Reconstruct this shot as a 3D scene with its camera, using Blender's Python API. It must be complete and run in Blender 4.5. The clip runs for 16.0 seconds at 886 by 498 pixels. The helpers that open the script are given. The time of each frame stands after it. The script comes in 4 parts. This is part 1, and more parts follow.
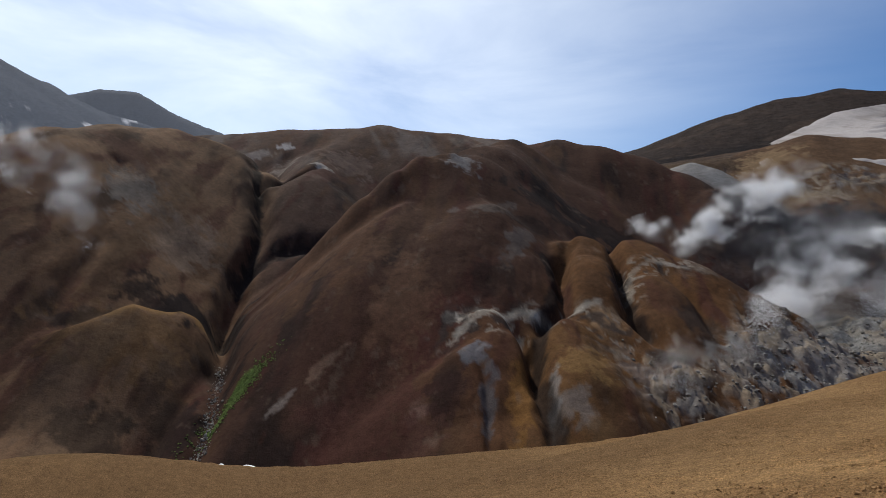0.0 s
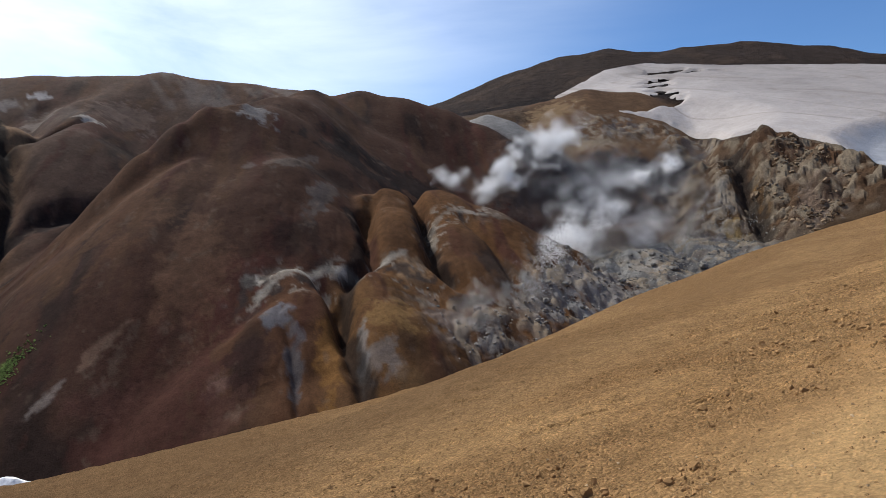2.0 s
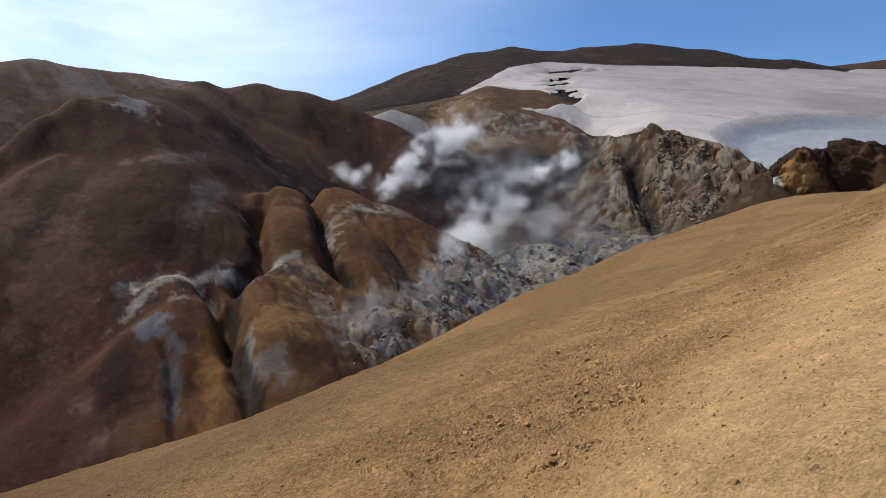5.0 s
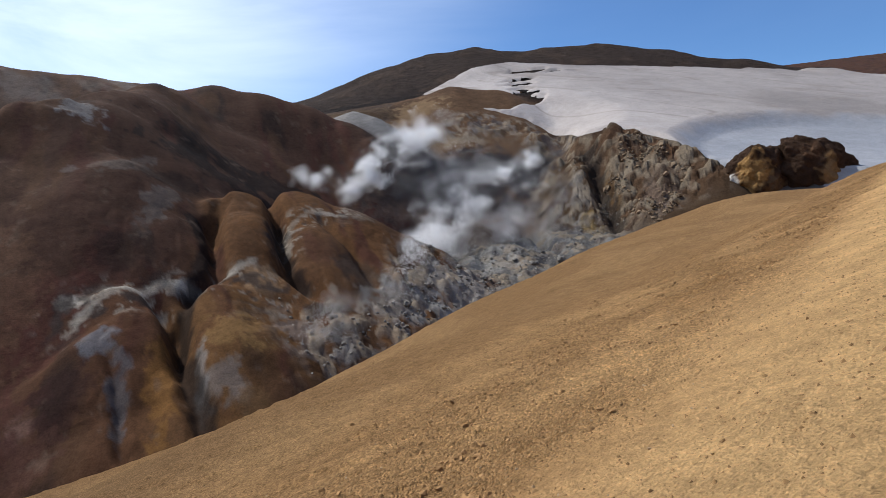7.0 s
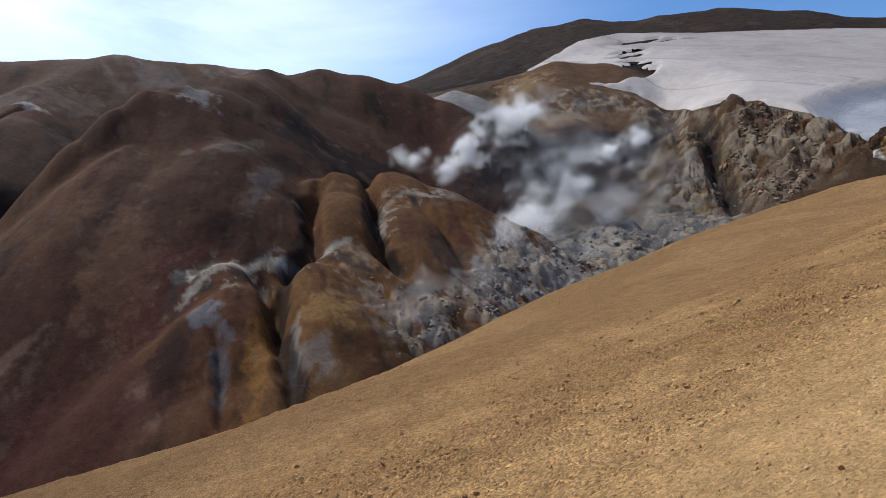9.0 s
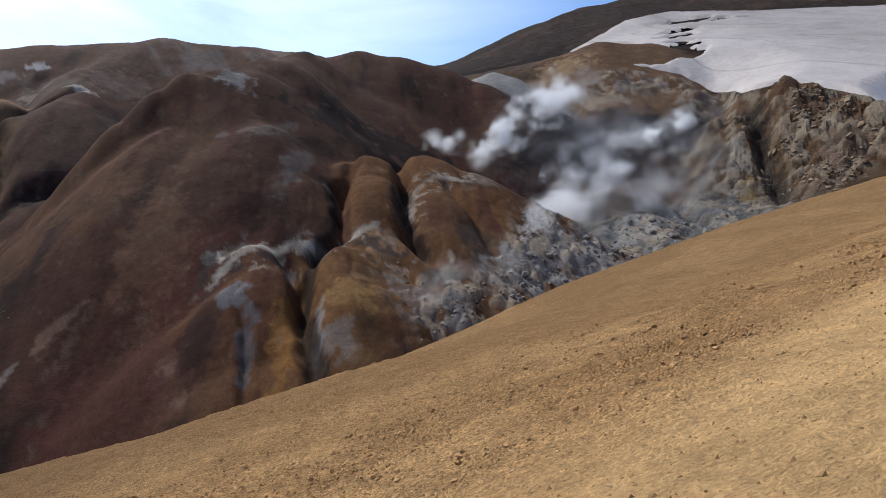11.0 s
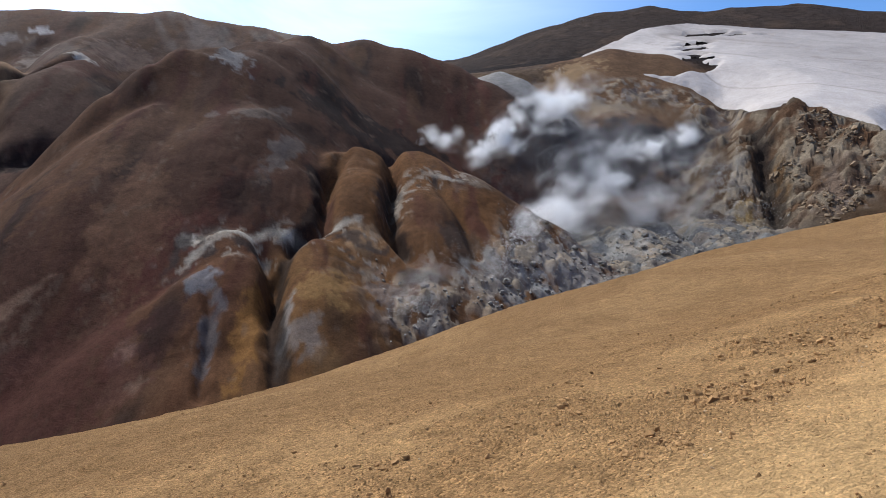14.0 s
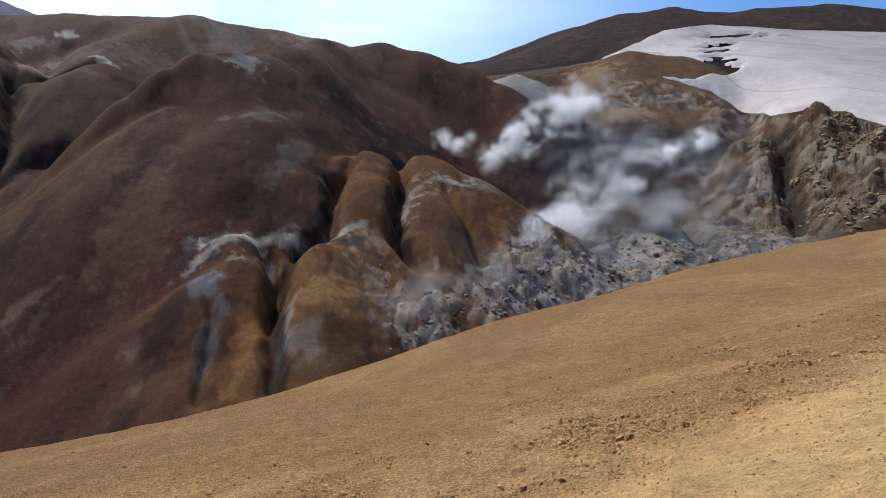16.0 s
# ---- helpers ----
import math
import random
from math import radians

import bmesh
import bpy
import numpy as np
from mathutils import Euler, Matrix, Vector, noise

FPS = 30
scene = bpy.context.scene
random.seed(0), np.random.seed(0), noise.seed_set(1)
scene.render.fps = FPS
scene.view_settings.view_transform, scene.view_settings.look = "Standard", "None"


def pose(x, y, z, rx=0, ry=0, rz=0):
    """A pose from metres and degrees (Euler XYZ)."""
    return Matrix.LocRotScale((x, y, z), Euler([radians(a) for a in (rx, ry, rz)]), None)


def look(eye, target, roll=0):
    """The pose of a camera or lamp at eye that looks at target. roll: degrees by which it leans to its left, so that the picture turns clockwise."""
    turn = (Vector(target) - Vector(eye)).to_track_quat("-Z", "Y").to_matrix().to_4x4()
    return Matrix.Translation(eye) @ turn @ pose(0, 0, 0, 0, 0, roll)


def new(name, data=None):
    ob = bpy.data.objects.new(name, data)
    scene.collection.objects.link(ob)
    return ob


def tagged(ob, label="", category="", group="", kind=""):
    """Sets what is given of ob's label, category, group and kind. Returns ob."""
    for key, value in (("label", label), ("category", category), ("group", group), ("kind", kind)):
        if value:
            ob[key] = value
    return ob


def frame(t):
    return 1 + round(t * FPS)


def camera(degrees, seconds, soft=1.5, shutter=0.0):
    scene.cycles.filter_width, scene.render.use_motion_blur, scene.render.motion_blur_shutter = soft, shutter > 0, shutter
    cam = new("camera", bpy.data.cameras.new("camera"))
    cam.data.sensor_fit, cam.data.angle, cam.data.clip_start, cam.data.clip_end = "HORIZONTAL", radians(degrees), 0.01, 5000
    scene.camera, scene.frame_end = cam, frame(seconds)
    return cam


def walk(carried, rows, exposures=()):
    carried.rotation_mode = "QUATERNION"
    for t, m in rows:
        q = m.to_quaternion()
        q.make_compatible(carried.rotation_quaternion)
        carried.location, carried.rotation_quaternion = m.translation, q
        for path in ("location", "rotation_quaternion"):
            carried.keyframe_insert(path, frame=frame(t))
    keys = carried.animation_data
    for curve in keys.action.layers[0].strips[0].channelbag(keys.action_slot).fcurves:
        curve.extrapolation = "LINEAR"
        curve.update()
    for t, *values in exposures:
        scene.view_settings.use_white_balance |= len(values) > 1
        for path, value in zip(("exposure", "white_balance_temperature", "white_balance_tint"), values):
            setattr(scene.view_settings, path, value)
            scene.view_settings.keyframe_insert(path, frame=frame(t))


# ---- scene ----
cam = camera(75.0, 16.0, soft=0.78)
PATH = [
    (0, (0.714, -3.075, 0.226), (-0.4640, 6.8519, 0.4972), 2.78),
    (0.5, (1.270, -2.327, 0.154), (1.1376, 7.6720, 0.2553), 1.04),
    (1, (2.051, -1.280, 0.005), (2.9650, 8.6777, -0.1174), 0.15),
    (1.5, (2.866, -0.412, -0.066), (4.4493, 9.4571, -0.3638), -0.75),
    (2, (3.638, 0.138, -0.023), (5.5913, 9.9358, -0.4544), -0.62),
    (2.5, (4.441, 0.704, -0.011), (6.6389, 10.4484, -0.4838), -0.77),
    (3, (5.217, 1.186, 0.015), (7.8948, 10.8084, -0.4702), -1.32),
    (3.5, (5.917, 1.401, 0.168), (8.8714, 10.9390, -0.3766), -1.13),
    (6, (8.979, 2.155, 0.770), (12.5938, 11.4623, 0.2198), -1.82),
    (6.5, (9.496, 2.517, 0.861), (13.2644, 11.7621, 0.2875), -1.97),
    (7, (10.052, 2.912, 0.933), (13.9111, 12.1210, 0.3871), -2.51),
    (7.5, (10.652, 3.343, 0.950), (14.4509, 12.5752, 0.3783), -2.57),
    (8, (11.367, 3.805, 0.968), (14.7403, 13.1994, 0.3558), -2.21),
    (8.5, (12.240, 4.226, 1.052), (14.9361, 13.8322, 0.3855), -2.43),
    (9, (13.084, 4.491, 1.166), (15.2154, 14.2260, 0.3406), -2.31),
    (11.5, (16.678, 5.289, 1.626), (17.9012, 15.1488, 0.4895), -0.99),
    (12, (17.213, 5.547, 1.827), (18.1336, 15.4333, 0.6377), 0.10),
    (12.5, (17.852, 5.937, 1.993), (18.4827, 15.8461, 0.8009), 1.34),
    (13, (18.596, 6.414, 2.097), (19.0862, 16.3255, 0.8671), 2.02),
    (13.5, (19.406, 6.942, 2.174), (20.0540, 16.8433, 0.9324), 2.58),
    (14, (20.255, 7.443, 2.312), (21.6322, 17.2772, 1.1309), 2.73),
    (14.5, (21.081, 7.801, 2.514), (22.7239, 17.5980, 1.3641), 2.55),
    (15, (21.881, 8.063, 2.700), (23.3597, 17.8868, 1.5534), 2.41),
    (15.5, (22.683, 8.158, 2.931), (23.9537, 18.0102, 1.7799), 2.47),
    (16, (23.462, 7.959, 3.308), (24.4666, 17.8378, 2.1262), 3.10),
]
walk(cam, [(t, look(eye, target, roll)) for t, eye, target, roll in PATH], [(0, -0.35, 6500, 9), (1.0, -0.15, 6450, 9), (2.5, 0.0, 6400, 10), (8.5, 0.03, 6250, 10), (11.5, 0.1, 6100, 10), (12.5, 0.22, 6100, 10), (13.5, 0.32, 6100, 10), (15, 0.22, 6100, 10), (16, 0.2, 6100, 10)])

# ---- world and sun ----
SUN_AZ, SUN_EL = radians(-36), radians(49)
world = bpy.data.worlds.new("sky")
scene.world = world
world.use_nodes = True
wn, wl = world.node_tree.nodes, world.node_tree.links
wn.clear()
sky = wn.new("ShaderNodeTexSky")
sky.sky_type, sky.sun_disc, sky.sun_elevation, sky.sun_rotation = "NISHITA", False, SUN_EL, SUN_AZ
sky.altitude, sky.air_density, sky.dust_density, sky.ozone_density = 900, 1.0, 0.4, 2.0
bg, wout = wn.new("ShaderNodeBackground"), wn.new("ShaderNodeOutputWorld")
bg.inputs["Strength"].default_value = 0.1
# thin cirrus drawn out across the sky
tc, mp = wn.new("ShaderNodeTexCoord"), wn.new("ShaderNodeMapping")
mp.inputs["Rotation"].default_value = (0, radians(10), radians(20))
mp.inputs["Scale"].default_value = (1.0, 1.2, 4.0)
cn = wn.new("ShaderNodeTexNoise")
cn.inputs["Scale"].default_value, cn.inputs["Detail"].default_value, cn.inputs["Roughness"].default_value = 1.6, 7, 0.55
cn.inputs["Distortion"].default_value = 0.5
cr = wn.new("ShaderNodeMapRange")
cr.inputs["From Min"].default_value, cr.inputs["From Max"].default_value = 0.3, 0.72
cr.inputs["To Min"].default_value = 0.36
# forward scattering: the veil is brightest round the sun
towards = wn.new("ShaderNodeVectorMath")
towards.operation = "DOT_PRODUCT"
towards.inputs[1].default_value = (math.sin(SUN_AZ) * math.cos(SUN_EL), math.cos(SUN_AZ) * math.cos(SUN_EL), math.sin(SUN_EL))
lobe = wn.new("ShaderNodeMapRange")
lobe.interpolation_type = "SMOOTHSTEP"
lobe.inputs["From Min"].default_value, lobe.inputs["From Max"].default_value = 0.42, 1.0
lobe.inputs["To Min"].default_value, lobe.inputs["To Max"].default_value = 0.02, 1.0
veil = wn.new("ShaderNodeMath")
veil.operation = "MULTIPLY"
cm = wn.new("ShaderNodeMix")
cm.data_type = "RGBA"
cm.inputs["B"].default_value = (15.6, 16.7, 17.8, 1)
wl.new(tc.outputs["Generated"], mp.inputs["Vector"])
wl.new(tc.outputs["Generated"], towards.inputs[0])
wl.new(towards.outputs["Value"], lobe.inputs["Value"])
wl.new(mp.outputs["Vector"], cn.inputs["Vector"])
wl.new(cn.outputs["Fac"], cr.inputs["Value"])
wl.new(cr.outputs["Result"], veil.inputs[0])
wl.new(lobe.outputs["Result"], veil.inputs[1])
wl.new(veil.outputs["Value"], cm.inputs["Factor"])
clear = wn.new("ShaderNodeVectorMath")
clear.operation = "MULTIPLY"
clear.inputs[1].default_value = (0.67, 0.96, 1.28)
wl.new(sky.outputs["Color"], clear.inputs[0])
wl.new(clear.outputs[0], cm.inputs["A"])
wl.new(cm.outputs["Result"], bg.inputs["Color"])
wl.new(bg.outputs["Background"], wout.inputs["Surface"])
sun = new("sun", bpy.data.lights.new("sun", "SUN"))
sun.data.energy, sun.data.angle, sun.data.color = 5.0, radians(0.5), (1.0, 0.95, 0.87)
sun.matrix_world = look((0, 0, 200), (-200 * math.sin(SUN_AZ) * math.cos(SUN_EL), -200 * math.cos(SUN_AZ) * math.cos(SUN_EL), 200 - 200 * math.sin(SUN_EL)))

# ---- materials ----
def earth(name, grain, bump, roughness=0.92, contrast=0.35, deep=0.1, pebbles=0.0):
    """Bare ground: the colour laid on the mesh, broken by three scales of grain, with fine relief."""
    m = bpy.data.materials.new(name)
    m.use_nodes = True
    n, l = m.node_tree.nodes, m.node_tree.links
    b = n["Principled BSDF"]
    b.inputs["Roughness"].default_value = roughness
    b.inputs["Specular IOR Level"].default_value = 0.03
    col = n.new("ShaderNodeAttribute")
    col.attribute_name = "Col"
    geo = n.new("ShaderNodeNewGeometry")
    big, small, fine = (n.new("ShaderNodeTexNoise") for _ in range(3))
    for t, k, rough in ((big, 0.35, 0.6), (small, 1.6, 0.65), (fine, 7.0, 0.6)):
        t.inputs["Scale"].default_value, t.inputs["Detail"].default_value, t.inputs["Roughness"].default_value = k / grain, 8, rough
        l.new(geo.outputs["Position"], t.inputs["Vector"])

    def total(op, a, bb):
        x = n.new("ShaderNodeMath")
        x.operation = op
        l.new(a, x.inputs[0])
        if isinstance(bb, float):
            x.inputs[1].default_value = bb
        else:
            l.new(bb, x.inputs[1])
        return x.outputs[0]

    mix = total("ADD", total("ADD", big.outputs["Fac"], small.outputs["Fac"]), fine.outputs["Fac"])
    rng = n.new("ShaderNodeMapRange")
    rng.inputs["From Min"].default_value, rng.inputs["From Max"].default_value = 1.05, 1.95
    rng.inputs["To Min"].default_value, rng.inputs["To Max"].default_value = 1 - contrast, 1 + contrast
    l.new(mix, rng.inputs["Value"])
    mul = n.new("ShaderNodeVectorMath")
    mul.operation = "MULTIPLY"
    l.new(col.outputs["Color"], mul.inputs[0])
    l.new(rng.outputs["Result"], mul.inputs[1])
    tone = mul.outputs[0]
    relief = total("ADD", small.outputs["Fac"], total("MULTIPLY", fine.outputs["Fac"], 0.5))
    for size, weight in ((1.0, 1.0), (2.7, 0.5)) if pebbles else ():
        # small stones pressed into the ground, each with a tone of its own
        vor, tint_ = n.new("ShaderNodeTexVoronoi"), n.new("ShaderNodeMapRange")
        vor.inputs["Scale"].default_value = pebbles * size
        vor.inputs["Randomness"].default_value = 1.0
        l.new(geo.outputs["Position"], vor.inputs["Vector"])
        sep = n.new("ShaderNodeSeparateColor")
        l.new(vor.outputs["Color"], sep.inputs[0])
        tint_.inputs["To Min"].default_value, tint_.inputs["To Max"].default_value = -0.35 * weight, 0.35 * weight
        l.new(sep.outputs[0], tint_.inputs["Value"])
        own = total("ADD", total("MULTIPLY", tint_.outputs["Result"], col.outputs["Alpha"]), 1.0)
        again = n.new("ShaderNodeVectorMath")
        again.operation = "MULTIPLY"
        l.new(tone, again.inputs[0])
        l.new(own, again.inputs[1])
        tone = again.outputs[0]
        # stones stand proud by their own number, and round off to the joint
        dome = total("MULTIPLY", total("MULTIPLY", total("SUBTRACT", sep.outputs[1], vor.outputs["Distance"]), 0.6 * weight / size), col.outputs["Alpha"])
        relief = total("ADD", relief, dome)
    l.new(tone, b.inputs["Base Color"])
    bp = n.new("ShaderNodeBump")
    bp.inputs["Strength"].default_value, bp.inputs["Distance"].default_value = bump, deep
    l.new(relief, bp.inputs["Height"])
    l.new(bp.outputs["Normal"], b.inputs["Normal"])
    return m


def plain(name, colour, roughness, vary=0.25, scale=2.0, bump=0.0, spec=0.1, edges=(0.3, 1.0), island=0.5):
    """A thing's own colour with mottling; each object a shade of its own."""
    m = bpy.data.materials.new(name)
    m.use_nodes = True
    n, l = m.node_tree.nodes, m.node_tree.links
    b = n["Principled BSDF"]
    b.inputs["Roughness"].default_value, b.inputs["Specular IOR Level"].default_value = roughness, spec
    geo, tex, ramp = n.new("ShaderNodeNewGeometry"), n.new("ShaderNodeTexNoise"), n.new("ShaderNodeValToRGB")
    tex.inputs["Scale"].default_value, tex.inputs["Detail"].default_value = scale, 8
    l.new(geo.outputs["Position"], tex.inputs["Vector"])
    add = n.new("ShaderNodeMath")
    add.operation = "MULTIPLY_ADD"
    add.inputs[1].default_value, add.inputs[2].default_value = island, 0.0
    l.new(geo.outputs["Random Per Island"], add.inputs[0])
    two = n.new("ShaderNodeMath")
    two.operation = "ADD"
    l.new(tex.outputs["Fac"], two.inputs[0])
    l.new(add.outputs[0], two.inputs[1])
    l.new(two.outputs[0], ramp.inputs["Fac"])
    e = ramp.color_ramp.elements
    e[0].position, e[1].position = edges
    e[0].color = (*[c * (1 - vary) for c in colour], 1)
    e[1].color = (*[min(1, c * (1 + vary)) for c in colour], 1)
    l.new(ramp.outputs["Color"], b.inputs["Base Color"])
    if bump:
        bp = n.new("ShaderNodeBump")
        bp.inputs["Strength"].default_value, bp.inputs["Distance"].default_value = bump, 0.3
        l.new(tex.outputs["Fac"], bp.inputs["Height"])
        l.new(bp.outputs["Normal"], b.inputs["Normal"])
    return m


GRAVEL = earth("ochre_gravel", 0.17, 1.0, contrast=0.42, deep=0.16, pebbles=30.0)
CLAY = earth("weathered_clay", 1.9, 0.4, contrast=0.45, deep=0.4)
ASH = earth("broken_rock", 0.9, 0.9, contrast=0.45, deep=0.4)
SCREE = earth("dark_scree", 1.6, 1.0, contrast=0.75, deep=1.5)
SNOW = earth("old_snow", 5.0, 0.5, roughness=0.6, contrast=0.22, deep=1.0)
PEBBLE = plain("gravel_stone", (0.235, 0.14, 0.062), 0.95, 0.5, 20)
RUBBLE = plain("crusted_rubble", (0.17, 0.158, 0.14), 0.9, 0.6, 1.2, 0.8)
PALE_STONE = plain("buff_stone", (0.4, 0.28, 0.16), 0.9, 0.3, 20)
CRAGSTONE = plain("crag_block", (0.15, 0.108, 0.07), 0.9, 0.55, 0.6, 0.8)
CLOD = plain("crumbled_clod", (0.25, 0.145, 0.064), 0.95, 0.4, 20)
WATER = plain("white_water", (0.55, 0.58, 0.6), 0.15, 0.3, 3.0, 0.8, 0.5)
FIRN = plain("wet_snow", (0.8, 0.82, 0.85), 0.4, 0.25, 1.5, 0.8, 0.4, island=0.0)
MOSS = plain("bright_moss", (0.085, 0.12, 0.03), 0.9, 0.5, 3.0)

STEAM = bpy.data.materials.new("steam_droplets")
STEAM.use_nodes = True
sn, sl = STEAM.node_tree.nodes, STEAM.node_tree.links
sn.clear()
so, sa, sd, st = sn.new("ShaderNodeOutputMaterial"), sn.new("ShaderNodeMixShader"), sn.new("ShaderNodeBsdfDiffuse"), sn.new("ShaderNodeBsdfTranslucent")
sd.inputs["Color"].default_value = st.inputs["Color"].default_value = (0.88, 0.89, 0.9, 1)
sl.new(sd.outputs[0], sa.inputs[1])
sl.new(st.outputs[0], sa.inputs[2])
sl.new(sa.outputs[0], so.inputs["Surface"])

# ---- the lie of the land: heights as numpy functions ----
def hash_grid(ix, iy, seed):
    h = (ix.astype(np.int64) * 374761393 + iy.astype(np.int64) * 668265263 + seed * 974711) & 0xFFFFFFFF
    h = ((h ^ (h >> 13)) * 1274126177) & 0xFFFFFFFF
    return ((h ^ (h >> 16)) & 0xFFFF) / 65535.0


def value_noise(x, y, seed=0):
    """Smooth noise of -1 to 1 with cells of one unit."""
    x, y = np.asarray(x, float), np.asarray(y, float)
    ix, iy = np.floor(x), np.floor(y)
    fx, fy = x - ix, y - iy
    fx, fy = fx * fx * fx * (fx * (fx * 6 - 15) + 10), fy * fy * fy * (fy * (fy * 6 - 15) + 10)
    a, b = hash_grid(ix, iy, seed), hash_grid(ix + 1, iy, seed)
    c, d = hash_grid(ix, iy + 1, seed), hash_grid(ix + 1, iy + 1, seed)
    return 2 * ((a + (b - a) * fx) * (1 - fy) + (c + (d - c) * fx) * fy) - 1


def fbm(x, y, size, octaves=4, seed=0, gain=0.5):
    total, amp, norm = 0.0, 1.0, 0.0
    for o in range(octaves):
        k = 2.03 ** o / size
        total = total + amp * value_noise(x * k + 17.3 * o, y * k - 9.1 * o, seed + o)
        norm += amp
        amp *= gain
    return total / norm


def smooth_step(a, b, v):
    u = np.clip((v - a) / (b - a), 0, 1)
    return u * u * (3 - 2 * u)


def soft_max(a, b, k):
    h = np.maximum(k - np.abs(a - b), 0) / k
    return np.maximum(a, b) + h * h * k / 4


def soft_min(a, b, k):
    return -soft_max(-a, -b, k)


def polyline(x, y, pts):
    """Distance to a line in plan, the height on it (or third value) at the nearest place, and how far along it that is (0 to 1)."""
    best = np.full(np.shape(x), 1e9)
    z, along = np.zeros(np.shape(x)), np.zeros(np.shape(x))
    n = len(pts) - 1
    for i in range(n):
        (x0, y0, z0), (x1, y1, z1) = pts[i], pts[i + 1]
        dx, dy = x1 - x0, y1 - y0
        t = np.clip(((x - x0) * dx + (y - y0) * dy) / (dx * dx + dy * dy), 0, 1)
        d = np.hypot(x - x0 - t * dx, y - y0 - t * dy)
        near = d < best
        best = np.where(near, d, best)
        z = np.where(near, z0 + t * (z1 - z0), z)
        along = np.where(near, (i + t) / n, along)
    return best, z, along


def ridge(x, y, pts, slope, round_=6.0):
    """A rounded ridge under a crest line, falling off to all sides."""
    h = np.full(np.shape(x), -1e9)
    for a, b in zip(pts[:-1], pts[1:]):
        d, z, _ = polyline(x, y, [a, b])
        h = soft_max(h, z - slope * (np.sqrt(d * d + round_ * round_) - round_), 2.0)
    return h


# swells and dips of the gravel slope, by places along the path (rows) and down the slope (columns)
SWELL_S, SWELL_Q = (-8, 8, 22, 36, 50, 64, 80), (6, 16, 27, 38)
SWELLS = [(-0.02, -0.14, -3.45, 0.54), (-0.16, -0.09, -0.84, 1.65), (-0.17, 1.0, -1.15, 0.96), (-0.49, -0.1, -1.93, 1.02), (-1.0, 1.26, 1.32, 0.28), (-0.84, -0.28, -2.44, 1.35), (-1.29, 1.28, 0.47, -0.42)]


def near_slope(x, y):
    """The gravel slope underfoot: climbs along the path (s), falls towards the valley (q)."""
    s, q = 0.906 * x + 0.423 * y, -0.423 * x + 0.906 * y
    along, s, qc = s, np.clip(s, -40, 75), np.clip(q, 0, 40)
    fall = 0.412 * np.minimum(q, 2.15) + 0.301 * np.maximum(q - 2.15, 0)
    fall = fall - 0.225 * np.maximum(-8 - q, 0) + 0.0158 * np.maximum(q - 25.3, 0) ** 2
    u = s - 15
    z = 0.1205 * s - 2.47 - fall - 0.0014 * np.maximum(s - 33.7, 0) ** 2
    z = z - 0.00192 * s * qc + 0.000252 * u ** 2 + 0.0000547 * u ** 2 * qc + 9.5e-8 * u ** 3 * qc
    z = z + 3.6 * np.exp(-((x + 27) ** 2 + (y - 33) ** 2) / 120)
    m = (along > -45) & (along < 120) & (q > 3) & (q < 65)
    if m.any():
        a, b = along[m], q[m]
        down = [np.exp(-(((b - qc_) / 9) ** 2)) for qc_ in SWELL_Q]
        extra = sum(np.exp(-(((a - sc) / 13) ** 2)) * sum(w * d for w, d in zip(row, down)) for sc, row in zip(SWELL_S, SWELLS))
        z[m] += extra * smooth_step(3, 9, b)
    z = soft_min(z, 22 + 0.02 * s, 12)
    return z + 0.06 * fbm(x, y, 7, 3, 5) + 0.03 * fbm(x, y, 1.1, 3, 6) + (0.05 * np.maximum(fbm(x, y, 0.45, 3, 8), -0.12) + 0.055 * smooth_step(0.15, 0.27, fbm(x, y, 0.8, 4, 11))) * (0.15 + 0.85 * smooth_step(-0.3, 1.4, q)) * smooth_step(-0.35, 0.2, fbm(x, y, 2.4, 2, 9)) + 0.026 * fbm(x, y, 0.17, 2, 10) * smooth_step(0, 1.5, q)


